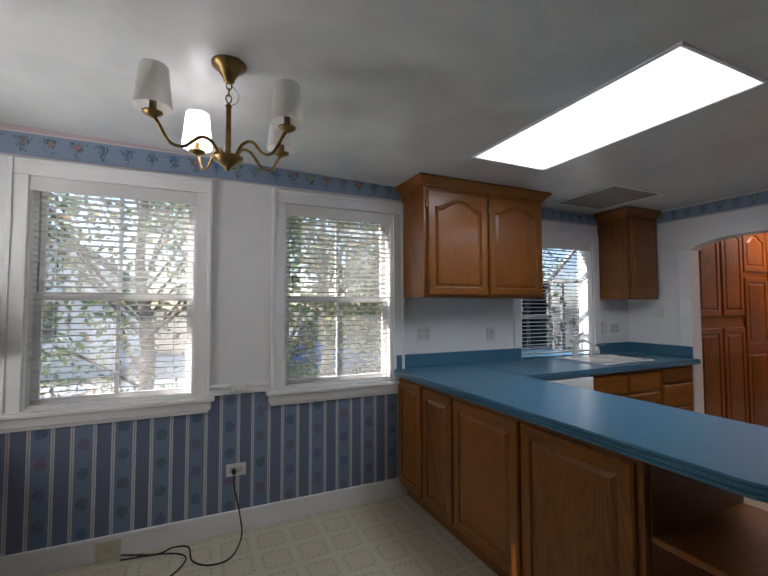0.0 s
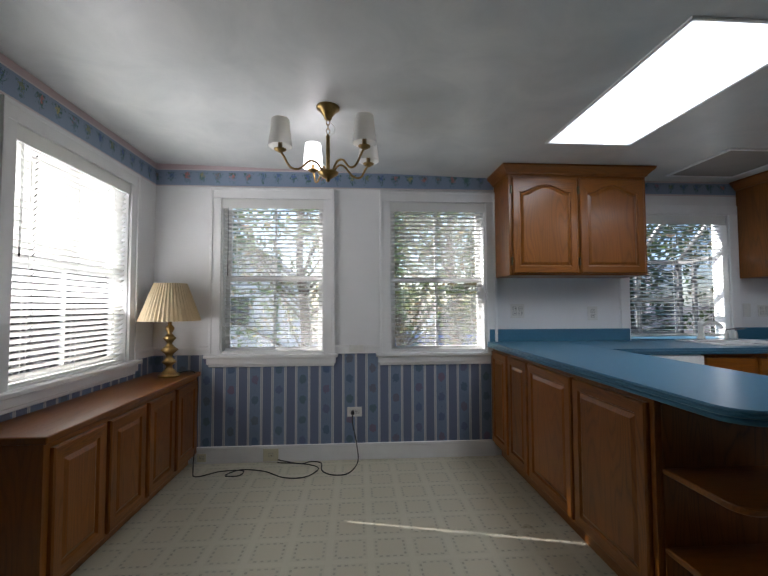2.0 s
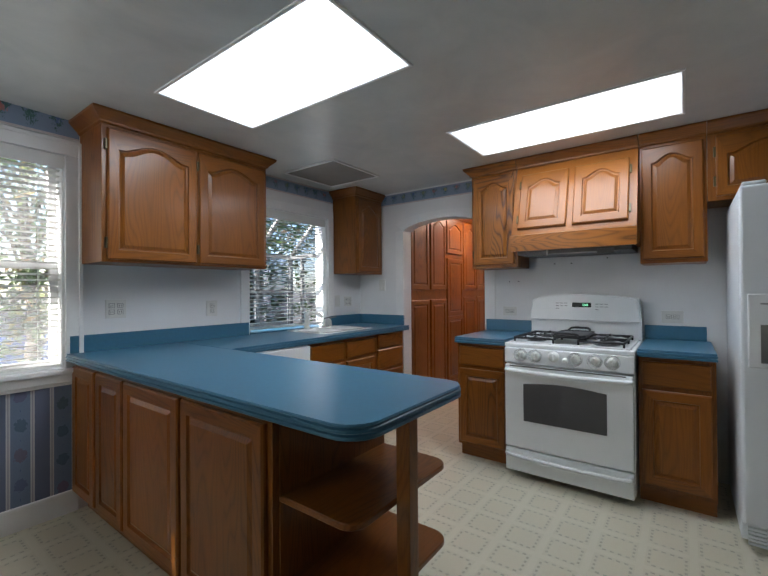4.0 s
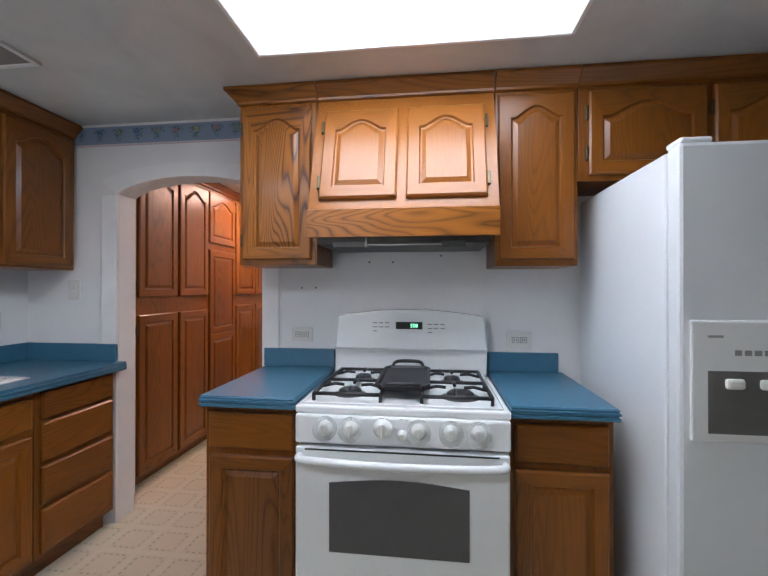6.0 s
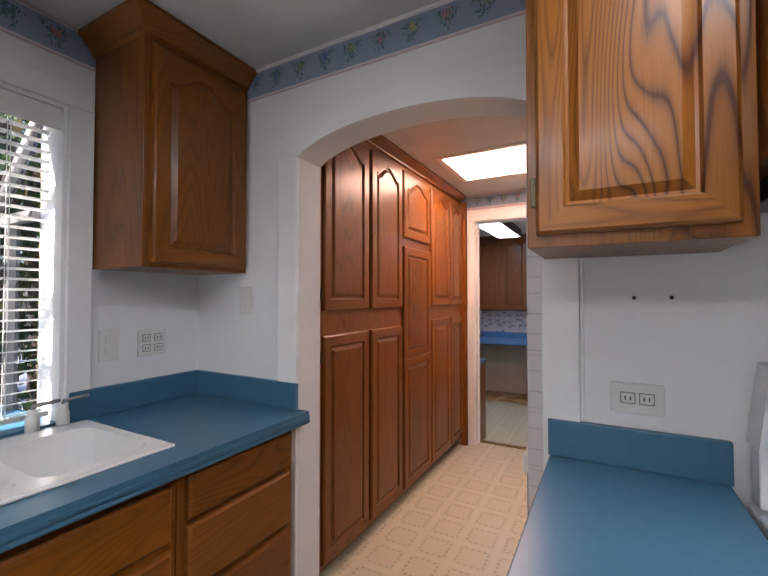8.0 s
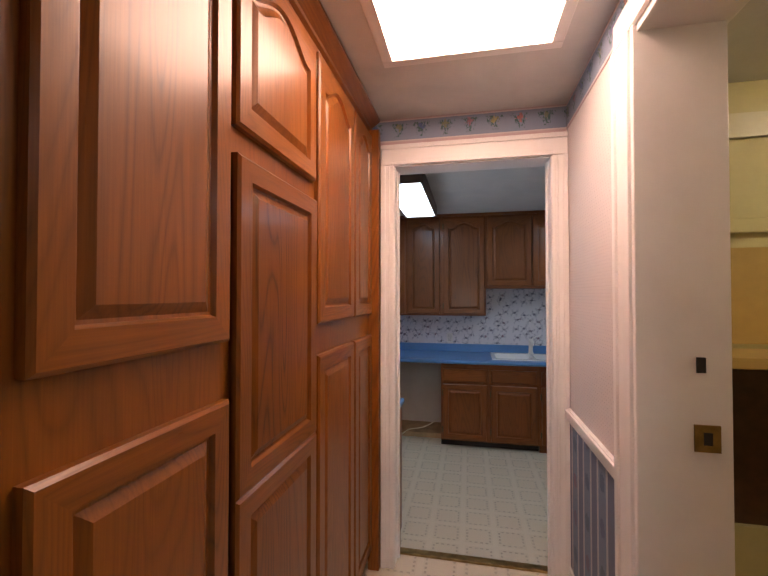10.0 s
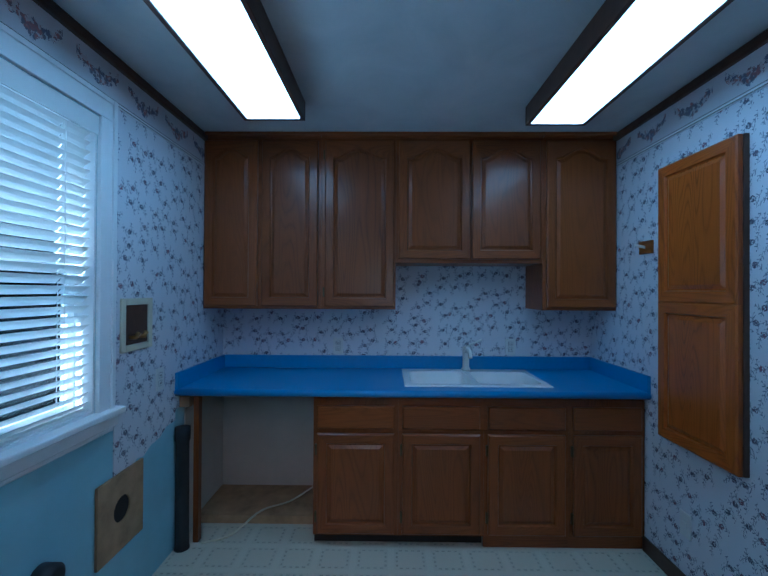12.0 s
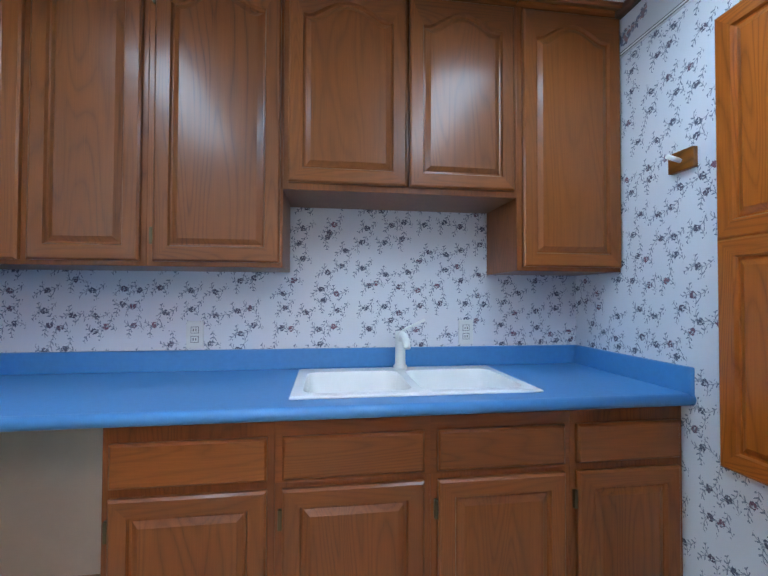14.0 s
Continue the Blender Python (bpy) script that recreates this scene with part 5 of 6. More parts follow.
def basin(bm, x0, x1, y0, y1, z, deep, r=0.05):
    pts = []
    for cx, cy, a0 in ((x1 - r, y1 - r, 0), (x0 + r, y1 - r, 90), (x0 + r, y0 + r, 180), (x1 - r, y0 + r, 270)):
        for i in range(5):
            a = radians(a0 + 22.5 * i)
            pts.append((cx + r * math.cos(a), cy + r * math.sin(a)))
    rings = []
    n = len(pts)
    mx, my = (x0 + x1) / 2, (y0 + y1) / 2
    for s, dz in ((1.0, 0.0), (0.985, -0.008), (0.93, -deep * 0.85), (0.86, -deep)):
        rings.append([bm.verts.new((mx + (x - mx) * s, my + (y - my) * s, z + dz)) for x, y in pts])
    for a, b in zip(rings, rings[1:]):
        for i in range(n):
            f = bm.faces.new((a[i], a[(i + 1) % n], b[(i + 1) % n], b[i]))
            f.smooth = True
    bm.faces.new(rings[-1])
    return rings[0]


def sink(name, m, w, d, label, counter):
    """A double sink; x along its width, y to the back."""
    top = thing(name, m, label, "sink")
    bm = bmesh.new()
    half = w / 2
    bs = [(0.03, half - 0.015, 0.035, d - 0.075), (half + 0.015, w - 0.03, 0.035, d - 0.075)]
    for a, b, c, e in bs:
        basin(bm, a, b, c, e, 0.010, 0.16)
    z0, z1 = 0.0, 0.010
    for r in ((0, w, 0, 0.035, z0, z1), (0, w, d - 0.075, d, z0, z1), (0, 0.03, 0.035, d - 0.075, z0, z1), (w - 0.03, w, 0.035, d - 0.075, z0, z1), (half - 0.015, half + 0.015, 0.035, d - 0.075, z0, z1)):
        box(bm, *r)
    for a, b, c, e in bs:
        r = 0.05
        for cx, cy, sx, sy in ((a, c, 1, 1), (b, c, -1, 1), (b, e, -1, -1), (a, e, 1, -1)):
            arc = [(cx + sx * (r - r * math.sin(t)), cy + sy * (r - r * math.cos(t))) for t in [math.pi / 2 * i / 4 for i in range(5)]]
            f = [bm.verts.new((cx, cy, z1))] + [bm.verts.new((x, y, z1)) for x, y in arc]
            bm.faces.new(f)
    part("bowl", bm, SINK, top)
    rim = boxes((-0.008, w + 0.008, -0.008, 0.002, 0, 0.008), (-0.008, w + 0.008, d - 0.002, d + 0.008, 0, 0.008), (-0.008, 0.002, 0, d, 0, 0.008), (w - 0.002, w + 0.008, 0, d, 0, 0.008), bevel=0.003)
    part("rim", rim, SINK, top)
    return top


sink("kitchen_sink", pose(2.96, 2.36, 0.912), 0.60, 0.455, "white enamel double sink in the blue counter", TEAL)


def faucet(name, m, label, tall=0.16):
    top = thing(name, m, label, "faucet")
    bm = bmesh.new()
    lathe(bm, [(0.03, 0), (0.03, 0.012), (0.023, 0.02), (0.021, tall), (0.024, tall + 0.01), (0.018, tall + 0.03)], 0, 0, 16)
    part("column", bm, PLASTIC, top)
    bm = bmesh.new()
    tube(bm, curve_points([(0, 0, tall - 0.01), (0, -0.06, tall + 0.02), (0, -0.13, tall + 0.005), (0, -0.15, tall - 0.025)], 5), 0.014, 10)
    part("spout", bm, PLASTIC, top)
    bm = bmesh.new()
    tube(bm, [(0, 0, tall + 0.025), (0.03, -0.01, tall + 0.045), (0.10, -0.03, tall + 0.08)], 0.006, 8)
    part("lever", bm, PLASTIC, top)
    return top


faucet("kitchen_faucet", pose(3.17, 2.80, 0.922, 0, 0, 20), "white single-lever kitchen faucet behind the sink", 0.12)
for x in (3.42, 3.50):
    d = thing("soap_dispenser", pose(x, 2.83, 0.912), "small white soap dispenser by the sink", "soap dispenser", "dispensers")
    bm = bmesh.new()
    lathe(bm, [(0.018, 0), (0.018, 0.05), (0.012, 0.06), (0.012, 0.075)], 0, 0, 14)
    part("base", bm, PLASTIC, d)
    bm = bmesh.new()
    tube(bm, [(0, 0, 0.07), (0.0, 0, 0.085), (0.06, -0.03, 0.095)], 0.006, 8)
    part("nozzle", bm, GREY, d, "chrome nozzle")

dw = thing("dishwasher", pose(2.10, 2.28, 0.0), "white dishwasher under the counter", "dishwasher")
part("body", boxes((0, 0.60, 0.0, 0.57, 0.10, 0.866), bevel=0.004), WHITE, dw)
part("door", boxes((0.005, 0.595, -0.025, 0.0, 0.12, 0.70), bevel=0.006), WHITE, dw)
part("control_panel", boxes((0.005, 0.595, -0.035, 0.0, 0.71, 0.86), bevel=0.008), WHITE, dw)

# open shelves at the peninsula end
es = thing("end_shelf", pose(1.46, 1.076, 0), "dark oak open end shelves with rounded corners and a post", "shelf")
for z in (0.30, 0.585, 0.02):
    outline = [(0.0, 0.0), (0.0, -0.258)] + [(0.06 - 0.06 * math.cos(a), -0.258 - 0.06 * math.sin(a)) for a in [math.pi / 2 * i / 5 for i in range(1, 6)]] + \
              [(0.50 + 0.06 * math.sin(a), -0.258 - 0.06 * math.cos(a)) for a in [math.pi / 2 * i / 5 for i in range(6)]] + [(0.56, 0.0)]
    part("shelf_board", prism(bmesh.new(), outline, [(0.004, z), (0, z + 0.004), (0, z + 0.018), (0.004, z + 0.022)]), OAK[0], es)
part("post", boxes((0.195, 0.245, -0.373, -0.323, 0, 0.868), bevel=0.003), OAK[2], es)
part("back_panel", boxes((0, 0.56, -0.006, -0.001, 0.1, 0.868)), OAK[2], es)


# ---- stove ----
st = thing("gas_stove", facing(3.36, 1.02, 0, "-x"), "white gas range with black grates and a griddle", "stove")
SWD = 0.76
part("body", boxes((0, SWD, 0.02, 0.64, 0.05, 0.885), bevel=0.004), WHITE, st)
part("cooktop", boxes((-0.003, SWD + 0.003, -0.012, 0.56, 0.872, 0.902), (0.02, SWD - 0.02, 0.0, 0.56, 0.902, 0.910), bevel=0.008), WHITE, st)
bm = bmesh.new()
outline = [(0.0, 1.02), (SWD, 1.02)] + [(SWD * (1 - i / 10) - (0.02 if i == 0 else -0.02 if i == 10 else 0), 1.19 + 0.032 * math.sin(math.pi * i / 10)) for i in range(11)]
lo, hi = [bm.verts.new((x, 0.545, z)) for x, z in outline], [bm.verts.new((x, 0.64, z)) for x, z in outline]
bm.faces.new(lo)
bm.faces.new(list(reversed(hi)))
for i in range(len(lo)):
    bm.faces.new((lo[i], lo[(i + 1) % len(lo)], hi[(i + 1) % len(lo)], hi[i]))
bmesh.ops.bevel(bm, geom=[e for e in bm.edges if all(abs(v.co.y - 0.545) < 1e-4 for v in e.verts)], offset=0.012, segments=3, affect="EDGES")
back = part("back_panel", bm, WHITE, st, "curved white control backguard")
part("back_riser", boxes((0.005, SWD - 0.005, 0.575, 0.635, 0.90, 1.022), bevel=0.004), WHITE, st)
part("display", boxes((0.315, 0.445, 0.541, 0.546, 1.128, 1.163), bevel=0.002), DARK, back, "dark clock display")


def digits(text, x, z, y, size, parent, mat):
    cu = bpy.data.curves.new("digits", "FONT")
    cu.body, cu.size, cu.extrude = text, size, 0.0004
    tmp = bpy.data.objects.new("digits", cu)
    scene.collection.objects.link(tmp)
    me = bpy.data.meshes.new_from_object(tmp.evaluated_get(bpy.context.evaluated_depsgraph_get()))
    bpy.data.objects.remove(tmp)
    me.materials.clear()
    me.materials.append(mat)
    return part("digits", me, mat, parent, m=pose(x, y, z, 90, 0, 0))


digits("508", 0.385, 1.137, 0.5395, 0.026, back, DISPLAY)
rows = [(0.20 + 0.03 * (i % 3), 0.222 + 0.03 * (i % 3), 0.5445, 0.5455, 1.155 - 0.02 * (i // 3), 1.160 - 0.02 * (i // 3)) for i in range(7)]
rows += [(0.47 + 0.03 * (i % 3), 0.492 + 0.03 * (i % 3), 0.5445, 0.5455, 1.150 - 0.02 * (i // 3), 1.155 - 0.02 * (i // 3)) for i in range(7)]
part("button_print", boxes(*rows), STRIPE_WHITE, back, "small grey button labels")
part("control_panel", boxes((0, SWD, -0.022, 0.03, 0.768, 0.872), bevel=0.008), WHITE, st)
for i, x in enumerate((0.115, 0.206, 0.32, 0.39, 0.448, 0.558, 0.651)):
    bm = bmesh.new()
    r, z = {2: (0.034, 0.832), 3: (0.019, 0.812)}.get(i, (0.027, 0.828))
    lathe(bm, [(r, 0), (r, 0.006), (r * 0.86, 0.010), (r * 0.76, 0.024), (r * 0.5, 0.027)], 0, 0, 24)
    k = part("knob", bm, PLASTIC, st, "white stove knob", m=pose(x, -0.022, z, 90))
    if i != 3:
        part("grip", boxes((-0.005, 0.005, -r * 0.75, r * 0.75, 0.022, 0.036), bevel=0.003), PLASTIC, k)
    if i not in (2, 3):
        bm = bmesh.new()
        lathe(bm, [(0.042, 0.001), (0.042, 0.030), (0.036, 0.040), (0.012, 0.043)], 0, 0, 24)
        part("cover", bm, KNOBCOVER, k, "cloudy clear plastic cover")
    part("knob_print", boxes((x - 0.012, x + 0.004, -0.0232, -0.0222, 0.866, 0.868), (x + 0.010, x + 0.020, -0.0232, -0.0222, 0.864, 0.866), (x - 0.034, x - 0.028, -0.0232, -0.0222, 0.838, 0.840)), STRIPE_WHITE, st)
door = part("oven_door", boxes((0.004, SWD - 0.004, -0.03, 0.02, 0.205, 0.758), bevel=0.008), WHITE, st)
bm = bmesh.new()
wz = [(0.13, 0.392), (0.62, 0.392), (0.62, 0.636)] + [(0.62 - 0.49 * i / 8, 0.636 + 0.02 * math.sin(math.pi * i / 8)) for i in range(1, 8)] + [(0.13, 0.636)]
lo, hi = [bm.verts.new((x, -0.034, z)) for x, z in wz], [bm.verts.new((x, -0.028, z)) for x, z in wz]
bm.faces.new(lo)
for i in range(len(lo)):
    bm.faces.new((lo[i], lo[(i + 1) % len(lo)], hi[(i + 1) % len(lo)], hi[i]))
part("oven_window", bm, OVENGLASS, door, "dark grey oven window")
part("vent_slot", boxes((0.04, SWD - 0.04, -0.0315, -0.0295, 0.748, 0.754)), DARK, door)
for nm, z, r in (("oven_handle", 0.725, 0.014), ("drawer_handle", 0.165, 0.012)):
    bm = bmesh.new()
    tube(bm, curve_points([(0.02, -0.028, z), (0.06, -0.065, z), (0.38, -0.075, z - 0.004), (0.70, -0.065, z), (0.74, -0.028, z)], 6), r, 10)
    part(nm, bm, WHITE, st)
part("drawer", boxes((0.004, SWD - 0.004, -0.028, 0.02, 0.045, 0.198), bevel=0.008), WHITE, st)
for x, y, r in ((0.17, 0.14, 0.045), (0.18, 0.40, 0.036), (0.60, 0.14, 0.052), (0.58, 0.40, 0.036)):
    bm = bmesh.new()
    lathe(bm, [(r * 1.5, 0), (r * 1.4, 0.004), (r, 0.006), (r, 0.018), (r * 0.8, 0.024)], 0, 0, 20)
    part("burner", bm, BLACK, st, m=pose(x, y, 0.908))
for gx in (0.055, 0.455):
    bm = bmesh.new()
    a, b = gx, gx + 0.25
    for p in ([(a, 0.03, 0.936), (a, 0.50, 0.936)], [(b, 0.03, 0.936), (b, 0.50, 0.936)], [(a, 0.03, 0.936), (b, 0.03, 0.936)], [(a, 0.50, 0.936), (b, 0.50, 0.936)], [(a, 0.265, 0.936), (b, 0.265, 0.936)]):
        tube(bm, p, 0.008, 6)
    for cy in (0.145, 0.385):
        for dx, dy in ((1, 0), (-1, 0), (0, 1), (0, -1)):
            c = ((a + b) / 2, cy)
            tube(bm, [(c[0] + dx * 0.118, c[1] + dy * 0.11, 0.936), (c[0] + dx * 0.07, c[1] + dy * 0.07, 0.948), (c[0] + dx * 0.035, c[1] + dy * 0.035, 0.944)], 0.007, 6)
    for x in (a, b):
        for y in (0.03, 0.265, 0.50):
            tube(bm, [(x, y, 0.908), (x, y, 0.938)], 0.007, 6)
    part("grate", bm, BLACK, st, "black cast-iron grate")
gr = thing("griddle", st.matrix_basis @ pose(0.38, 0.26, 0.944), "black cast-iron griddle lying across the stove grates", "griddle")
part("plate", prism(bmesh.new(), [(-0.085, -0.20), (0.085, -0.20), (0.105, -0.16), (0.105, 0.16), (0.085, 0.20), (-0.085, 0.20), (-0.105, 0.16), (-0.105, -0.16)], [(0.01, 0), (0, 0.006), (0, 0.022), (0.012, 0.022), (0.018, 0.014)]), BLACK, gr)
for s in (-1, 1):
    bm = bmesh.new()
    tube(bm, curve_points([(-0.07, 0.195 * s, 0.02), (-0.05, 0.235 * s, 0.035), (0.05, 0.235 * s, 0.035), (0.07, 0.195 * s, 0.02)], 5), 0.008, 8)
    part("handle", bm, BLACK, gr)

# ---- fridge ----
fg = thing("refrigerator", facing(3.20, -0.19, 0, "-x"), "white side-by-side refrigerator with a water dispenser", "refrigerator")
part("body", boxes((0, 0.91, 0.07, 0.80, 0.03, 1.745), bevel=0.006), FRIDGE, fg)
part("freezer_door", boxes((0.0, 0.395, 0.0, 0.065, 0.13, 1.755), bevel=0.012), FRIDGE, fg)
part("fridge_door", boxes((0.402, 0.91, 0.0, 0.065, 0.13, 1.755), bevel=0.012), FRIDGE, fg)
for x in (0.36, 0.44):
    bm = bmesh.new()
    tube(bm, [(x, 0.0, 0.6), (x, -0.04, 0.64), (x, -0.04, 1.4), (x, 0.0, 1.44)], 0.014, 8)
    part("handle", bm, WHITE, fg)
disp = part("dispenser", boxes((0.025, 0.315, -0.012, 0.0, 0.885, 1.235), bevel=0.006), WHITE, fg, "white dispenser panel")
# no hollow here: the shade is put into this plate's grey
part("recess", boxes((0.07, 0.29, -0.0145, -0.0115, 0.91, 1.09)), GREY, disp, "flat grey plate painted as the shaded dispenser recess")
part("paddle", boxes((0.11, 0.16, -0.03, -0.014, 1.04, 1.07), (0.20, 0.25, -0.03, -0.014, 1.04, 1.07), bevel=0.008), PLASTIC, disp)
part("panel_print", boxes(*[(0.14 + 0.026 * i, 0.158 + 0.026 * i, -0.0145, -0.0115, 1.135, 1.15) for i in range(5)], (0.07, 0.11, -0.0145, -0.0115, 1.185, 1.192)), STRIPE_WHITE, disp)
part("hinge_cap", boxes((0.01, 0.10, 0.01, 0.09, 1.755, 1.775), bevel=0.008), WHITE, fg)
for i in range(5):
    part("toe_grille_slat", boxes((0.02, 0.89, 0.012, 0.03, 0.035 + i * 0.018, 0.045 + i * 0.018), bevel=0.002), FRIDGE, fg)
bm = bmesh.new()
lathe(bm, [(0.04, 0), (0.04, 0.008), (0.03, 0.008), (0.028, 0.002)], 0, 0, 20)
part("filter_cap", bm, DARK, fg, "dark round filter cap", m=pose(0.30, 0.012, 0.08, 90))

# ---- dining side ----
lamp = thing("table_lamp", pose(-1.02, 2.67, 0.704), "turned brass table lamp with an ivory pleated shade", "lamp")
bm = bmesh.new()
lathe(bm, [(0.075, 0), (0.075, 0.012), (0.06, 0.02), (0.03, 0.05), (0.02, 0.075), (0.035, 0.09), (0.05, 0.105), (0.035, 0.12), (0.018, 0.14), (0.032, 0.165), (0.060, 0.19), (0.032, 0.215), (0.016, 0.235),
           (0.028, 0.255), (0.045, 0.275), (0.026, 0.295), (0.014, 0.31), (0.028, 0.335), (0.03, 0.35), (0.014, 0.37), (0.012, 0.46)], 0, 0, 24)
part("base", bm, BRASS, lamp)
bm = bmesh.new()
n = 88
rings = [[bm.verts.new(((r + (0.003 if i % 2 else -0.003)) * math.cos(2 * math.pi * i / n), (r + (0.003 if i % 2 else -0.003)) * math.sin(2 * math.pi * i / n), z)) for i in range(n)] for r, z in ((0.205, 0.40), (0.108, 0.67))]
for i in range(n):
    bm.faces.new((rings[0][i], rings[0][(i + 1) % n], rings[1][(i + 1) % n], rings[1][i]))
bmesh.ops.solidify(bm, geom=bm.faces[:], thickness=0.002)
part("shade", bm, SHADE, lamp, "ivory pleated fabric shade")

ch = thing("chandelier", pose(0.177, 1.81, ZC + 0.034), "brass chandelier with four small white shades, one lit", "chandelier")
bm = bmesh.new()
lathe(bm, [(0.008, -0.075), (0.02, -0.068), (0.022, -0.055), (0.03, -0.045), (0.045, -0.02), (0.062, -0.012), (0.064, 0.0)], 0, 0, 24)
part("canopy", bm, BRASS, ch)
for i in range(3):
    bm = bmesh.new()
    pts = [(0.010 * math.cos(a), 0, 0.016 * math.sin(a)) for a in [2 * math.pi * k / 12 for k in range(13)]]
    tube(bm, pts, 0.0025, 6)
    part("chain_link", bm, BRASS, ch, m=pose(0, 0, -0.085 - 0.025 * i, 0, 0, 90 * i))
bm = bmesh.new()
lathe(bm, [(0.0, -0.415), (0.010, -0.41), (0.012, -0.40), (0.02, -0.395), (0.055, -0.37), (0.058, -0.362), (0.02, -0.352), (0.011, -0.34), (0.010, -0.17), (0.013, -0.165), (0.006, -0.155)], 0, 0, 20)
part("stem", bm, BRASS, ch)
bm = bmesh.new()
tube(bm, curve_points([(0.012, 0, -0.08), (0.035, 0.01, -0.11), (0.03, 0.01, -0.14), (0.005, 0, -0.16)], 5), 0.002, 5)
part("wire", bm, LSHADE, ch, "thin pale wire")
for ang, reach in ((30, 0.258), (113, 0.275), (195, 0.253), (326, 0.236)):
    bm = bmesh.new()
    R = reach
    tube(bm, curve_points([(0.03, 0, -0.362), (0.06, 0, -0.315), (0.10, 0, -0.31), (R * 0.6, 0, -0.356), (R - 0.053, 0, -0.353), (R - 0.018, 0, -0.298), (R, 0, -0.273)], 6), 0.006, 8)
    lathe(bm, [(0.005, -0.283), (0.03, -0.270), (0.033, -0.264), (0.012, -0.262), (0.011, -0.215)], R, 0, 16)
    arm = part("arm", bm, BRASS, ch, m=pose(0, 0, 0, 0, 0, ang))
    bm = bmesh.new()
    lathe(bm, [(0.061, -0.250), (0.046, -0.105)], R, 0, 28)
    for f in [f for f in bm.faces if len(f.verts) > 6]:
        bm.faces.remove(f)
    part("shade", bm, LIT_SHADE if ang == 113 else LSHADE, arm, "glowing lit fabric shade" if ang == 113 else "white fabric shade")


def outlet(m, wide, high, label, kind="outlet", mat=PLATE, pairs=((0.0, -0.02), (0.0, 0.02))):
    top = thing(kind, m, label, kind, kind + "s")
    part("plate", boxes((-wide / 2, wide / 2, -0.006, 0, -high / 2, high / 2), bevel=0.002), mat, top)
    for x, z in pairs:
        s = part("socket" if kind == "outlet" else "toggle", boxes((x - 0.014, x + 0.014, -0.008, -0.005, z - 0.012, z + 0.012), bevel=0.002), mat, top)
        if kind == "outlet":
            # grey plate behind the socket paints the shadow line round it
            part("socket_gap", boxes((x - 0.0165, x + 0.0165, -0.0066, -0.0055, z - 0.0145, z + 0.0145)), GREY, top, "grey shadow line painted round the socket")
            part("slot", boxes((x - 0.007, x - 0.004, -0.0088, -0.0075, z - 0.005, z + 0.005), (x + 0.004, x + 0.007, -0.0088, -0.0075, z - 0.005, z + 0.005)), DARK, s)
    return top


SIDE = ((-0.02, 0.0), (0.02, 0.0))
FOUR = ((-0.024, -0.02), (-0.024, 0.02), (0.024, -0.02), (0.024, 0.02))
outlet(facing(0.315, YN - 0.004, 0.371, "-y"), 0.115, 0.075, "white wall outlet with a plugged cord", pairs=SIDE)
outlet(facing(1.65, YN, 1.16, "-y"), 0.115, 0.115, "white double wall outlet above the backsplash", pairs=FOUR)
outlet(facing(2.29, YN, 1.138, "-y"), 0.085, 0.115, "white wall outlet above the backsplash")
outlet(facing(3.66, YN, 1.158, "-y"), 0.07, 0.115, "white wall switch beside the sink window", "switch", pairs=((0, 0.02), (0, -0.02)))
outlet(facing(3.82, YN, 1.152, "-y"), 0.115, 0.10, "white double wall outlet in the corner", pairs=FOUR)
outlet(facing(XE, 2.578, 1.32, "-x"), 0.075, 0.115, "white switch plate beside the arch", "switch", pairs=((0, 0.02), (0, -0.02)))
outlet(facing(XE, 1.22, 1.081, "-x"), 0.115, 0.075, "white wall outlet beside the stove", pairs=SIDE)
outlet(facing(XE, 0.093, 1.068, "-x"), 0.125, 0.085, "white wall outlet beside the fridge", pairs=SIDE)
outlet(facing(-0.33, YN - 0.02, 0.058, "-y"), 0.115, 0.095, "cream floor-level phone outlet box", mat=CREAM, pairs=((0.0, 0.0),))
outlet(facing(-0.85, YN - 0.02, 0.05, "-y"), 0.065, 0.06, "small cream box on the baseboard", mat=CREAM, pairs=((0.0, 0.0),))
single("chime_box", boxes((0.275, 0.385, YN - 0.04, YN - 0.026, 0.845, 0.90), (0.30, 0.36, YN - 0.046, YN - 0.04, 0.856, 0.889), bevel=0.004), PLASTIC, "small white plastic box on the chair rail", "wall box")
for y, z in ((0.857, 1.466), (0.732, 1.465), (0.484, 1.496), (1.223, 1.330), (1.146, 1.331)):
    single("screw_hole", lathe(bmesh.new(), [(0.005, 0.0), (0.004, 0.0015)], 0, 0, 10), DARK, "small dark screw hole in the painted wall", "screw hole", "screw holes", m=facing(XE, y, z, "-x") @ pose(0, 0, 0, 90))
setting("trim_wall_seam", boxes((XE - 0.006, XE, 1.336, 1.346, 1.012, 1.435), bevel=0.002), TRIM, "thin white seam strip beside the arch")
plug = thing("power_cord", pose(0.30, YN - 0.02, 0.37), "black power cord looping over the floor to the outlet", "cord")
bm = bmesh.new()
tube(bm, [(0, 0.006, 0), (0, -0.03, 0)], 0.014, 8)
part("plug", bm, RUBBER, plug)
inv2 = plug.matrix_basis.inverted()
bm = bmesh.new()
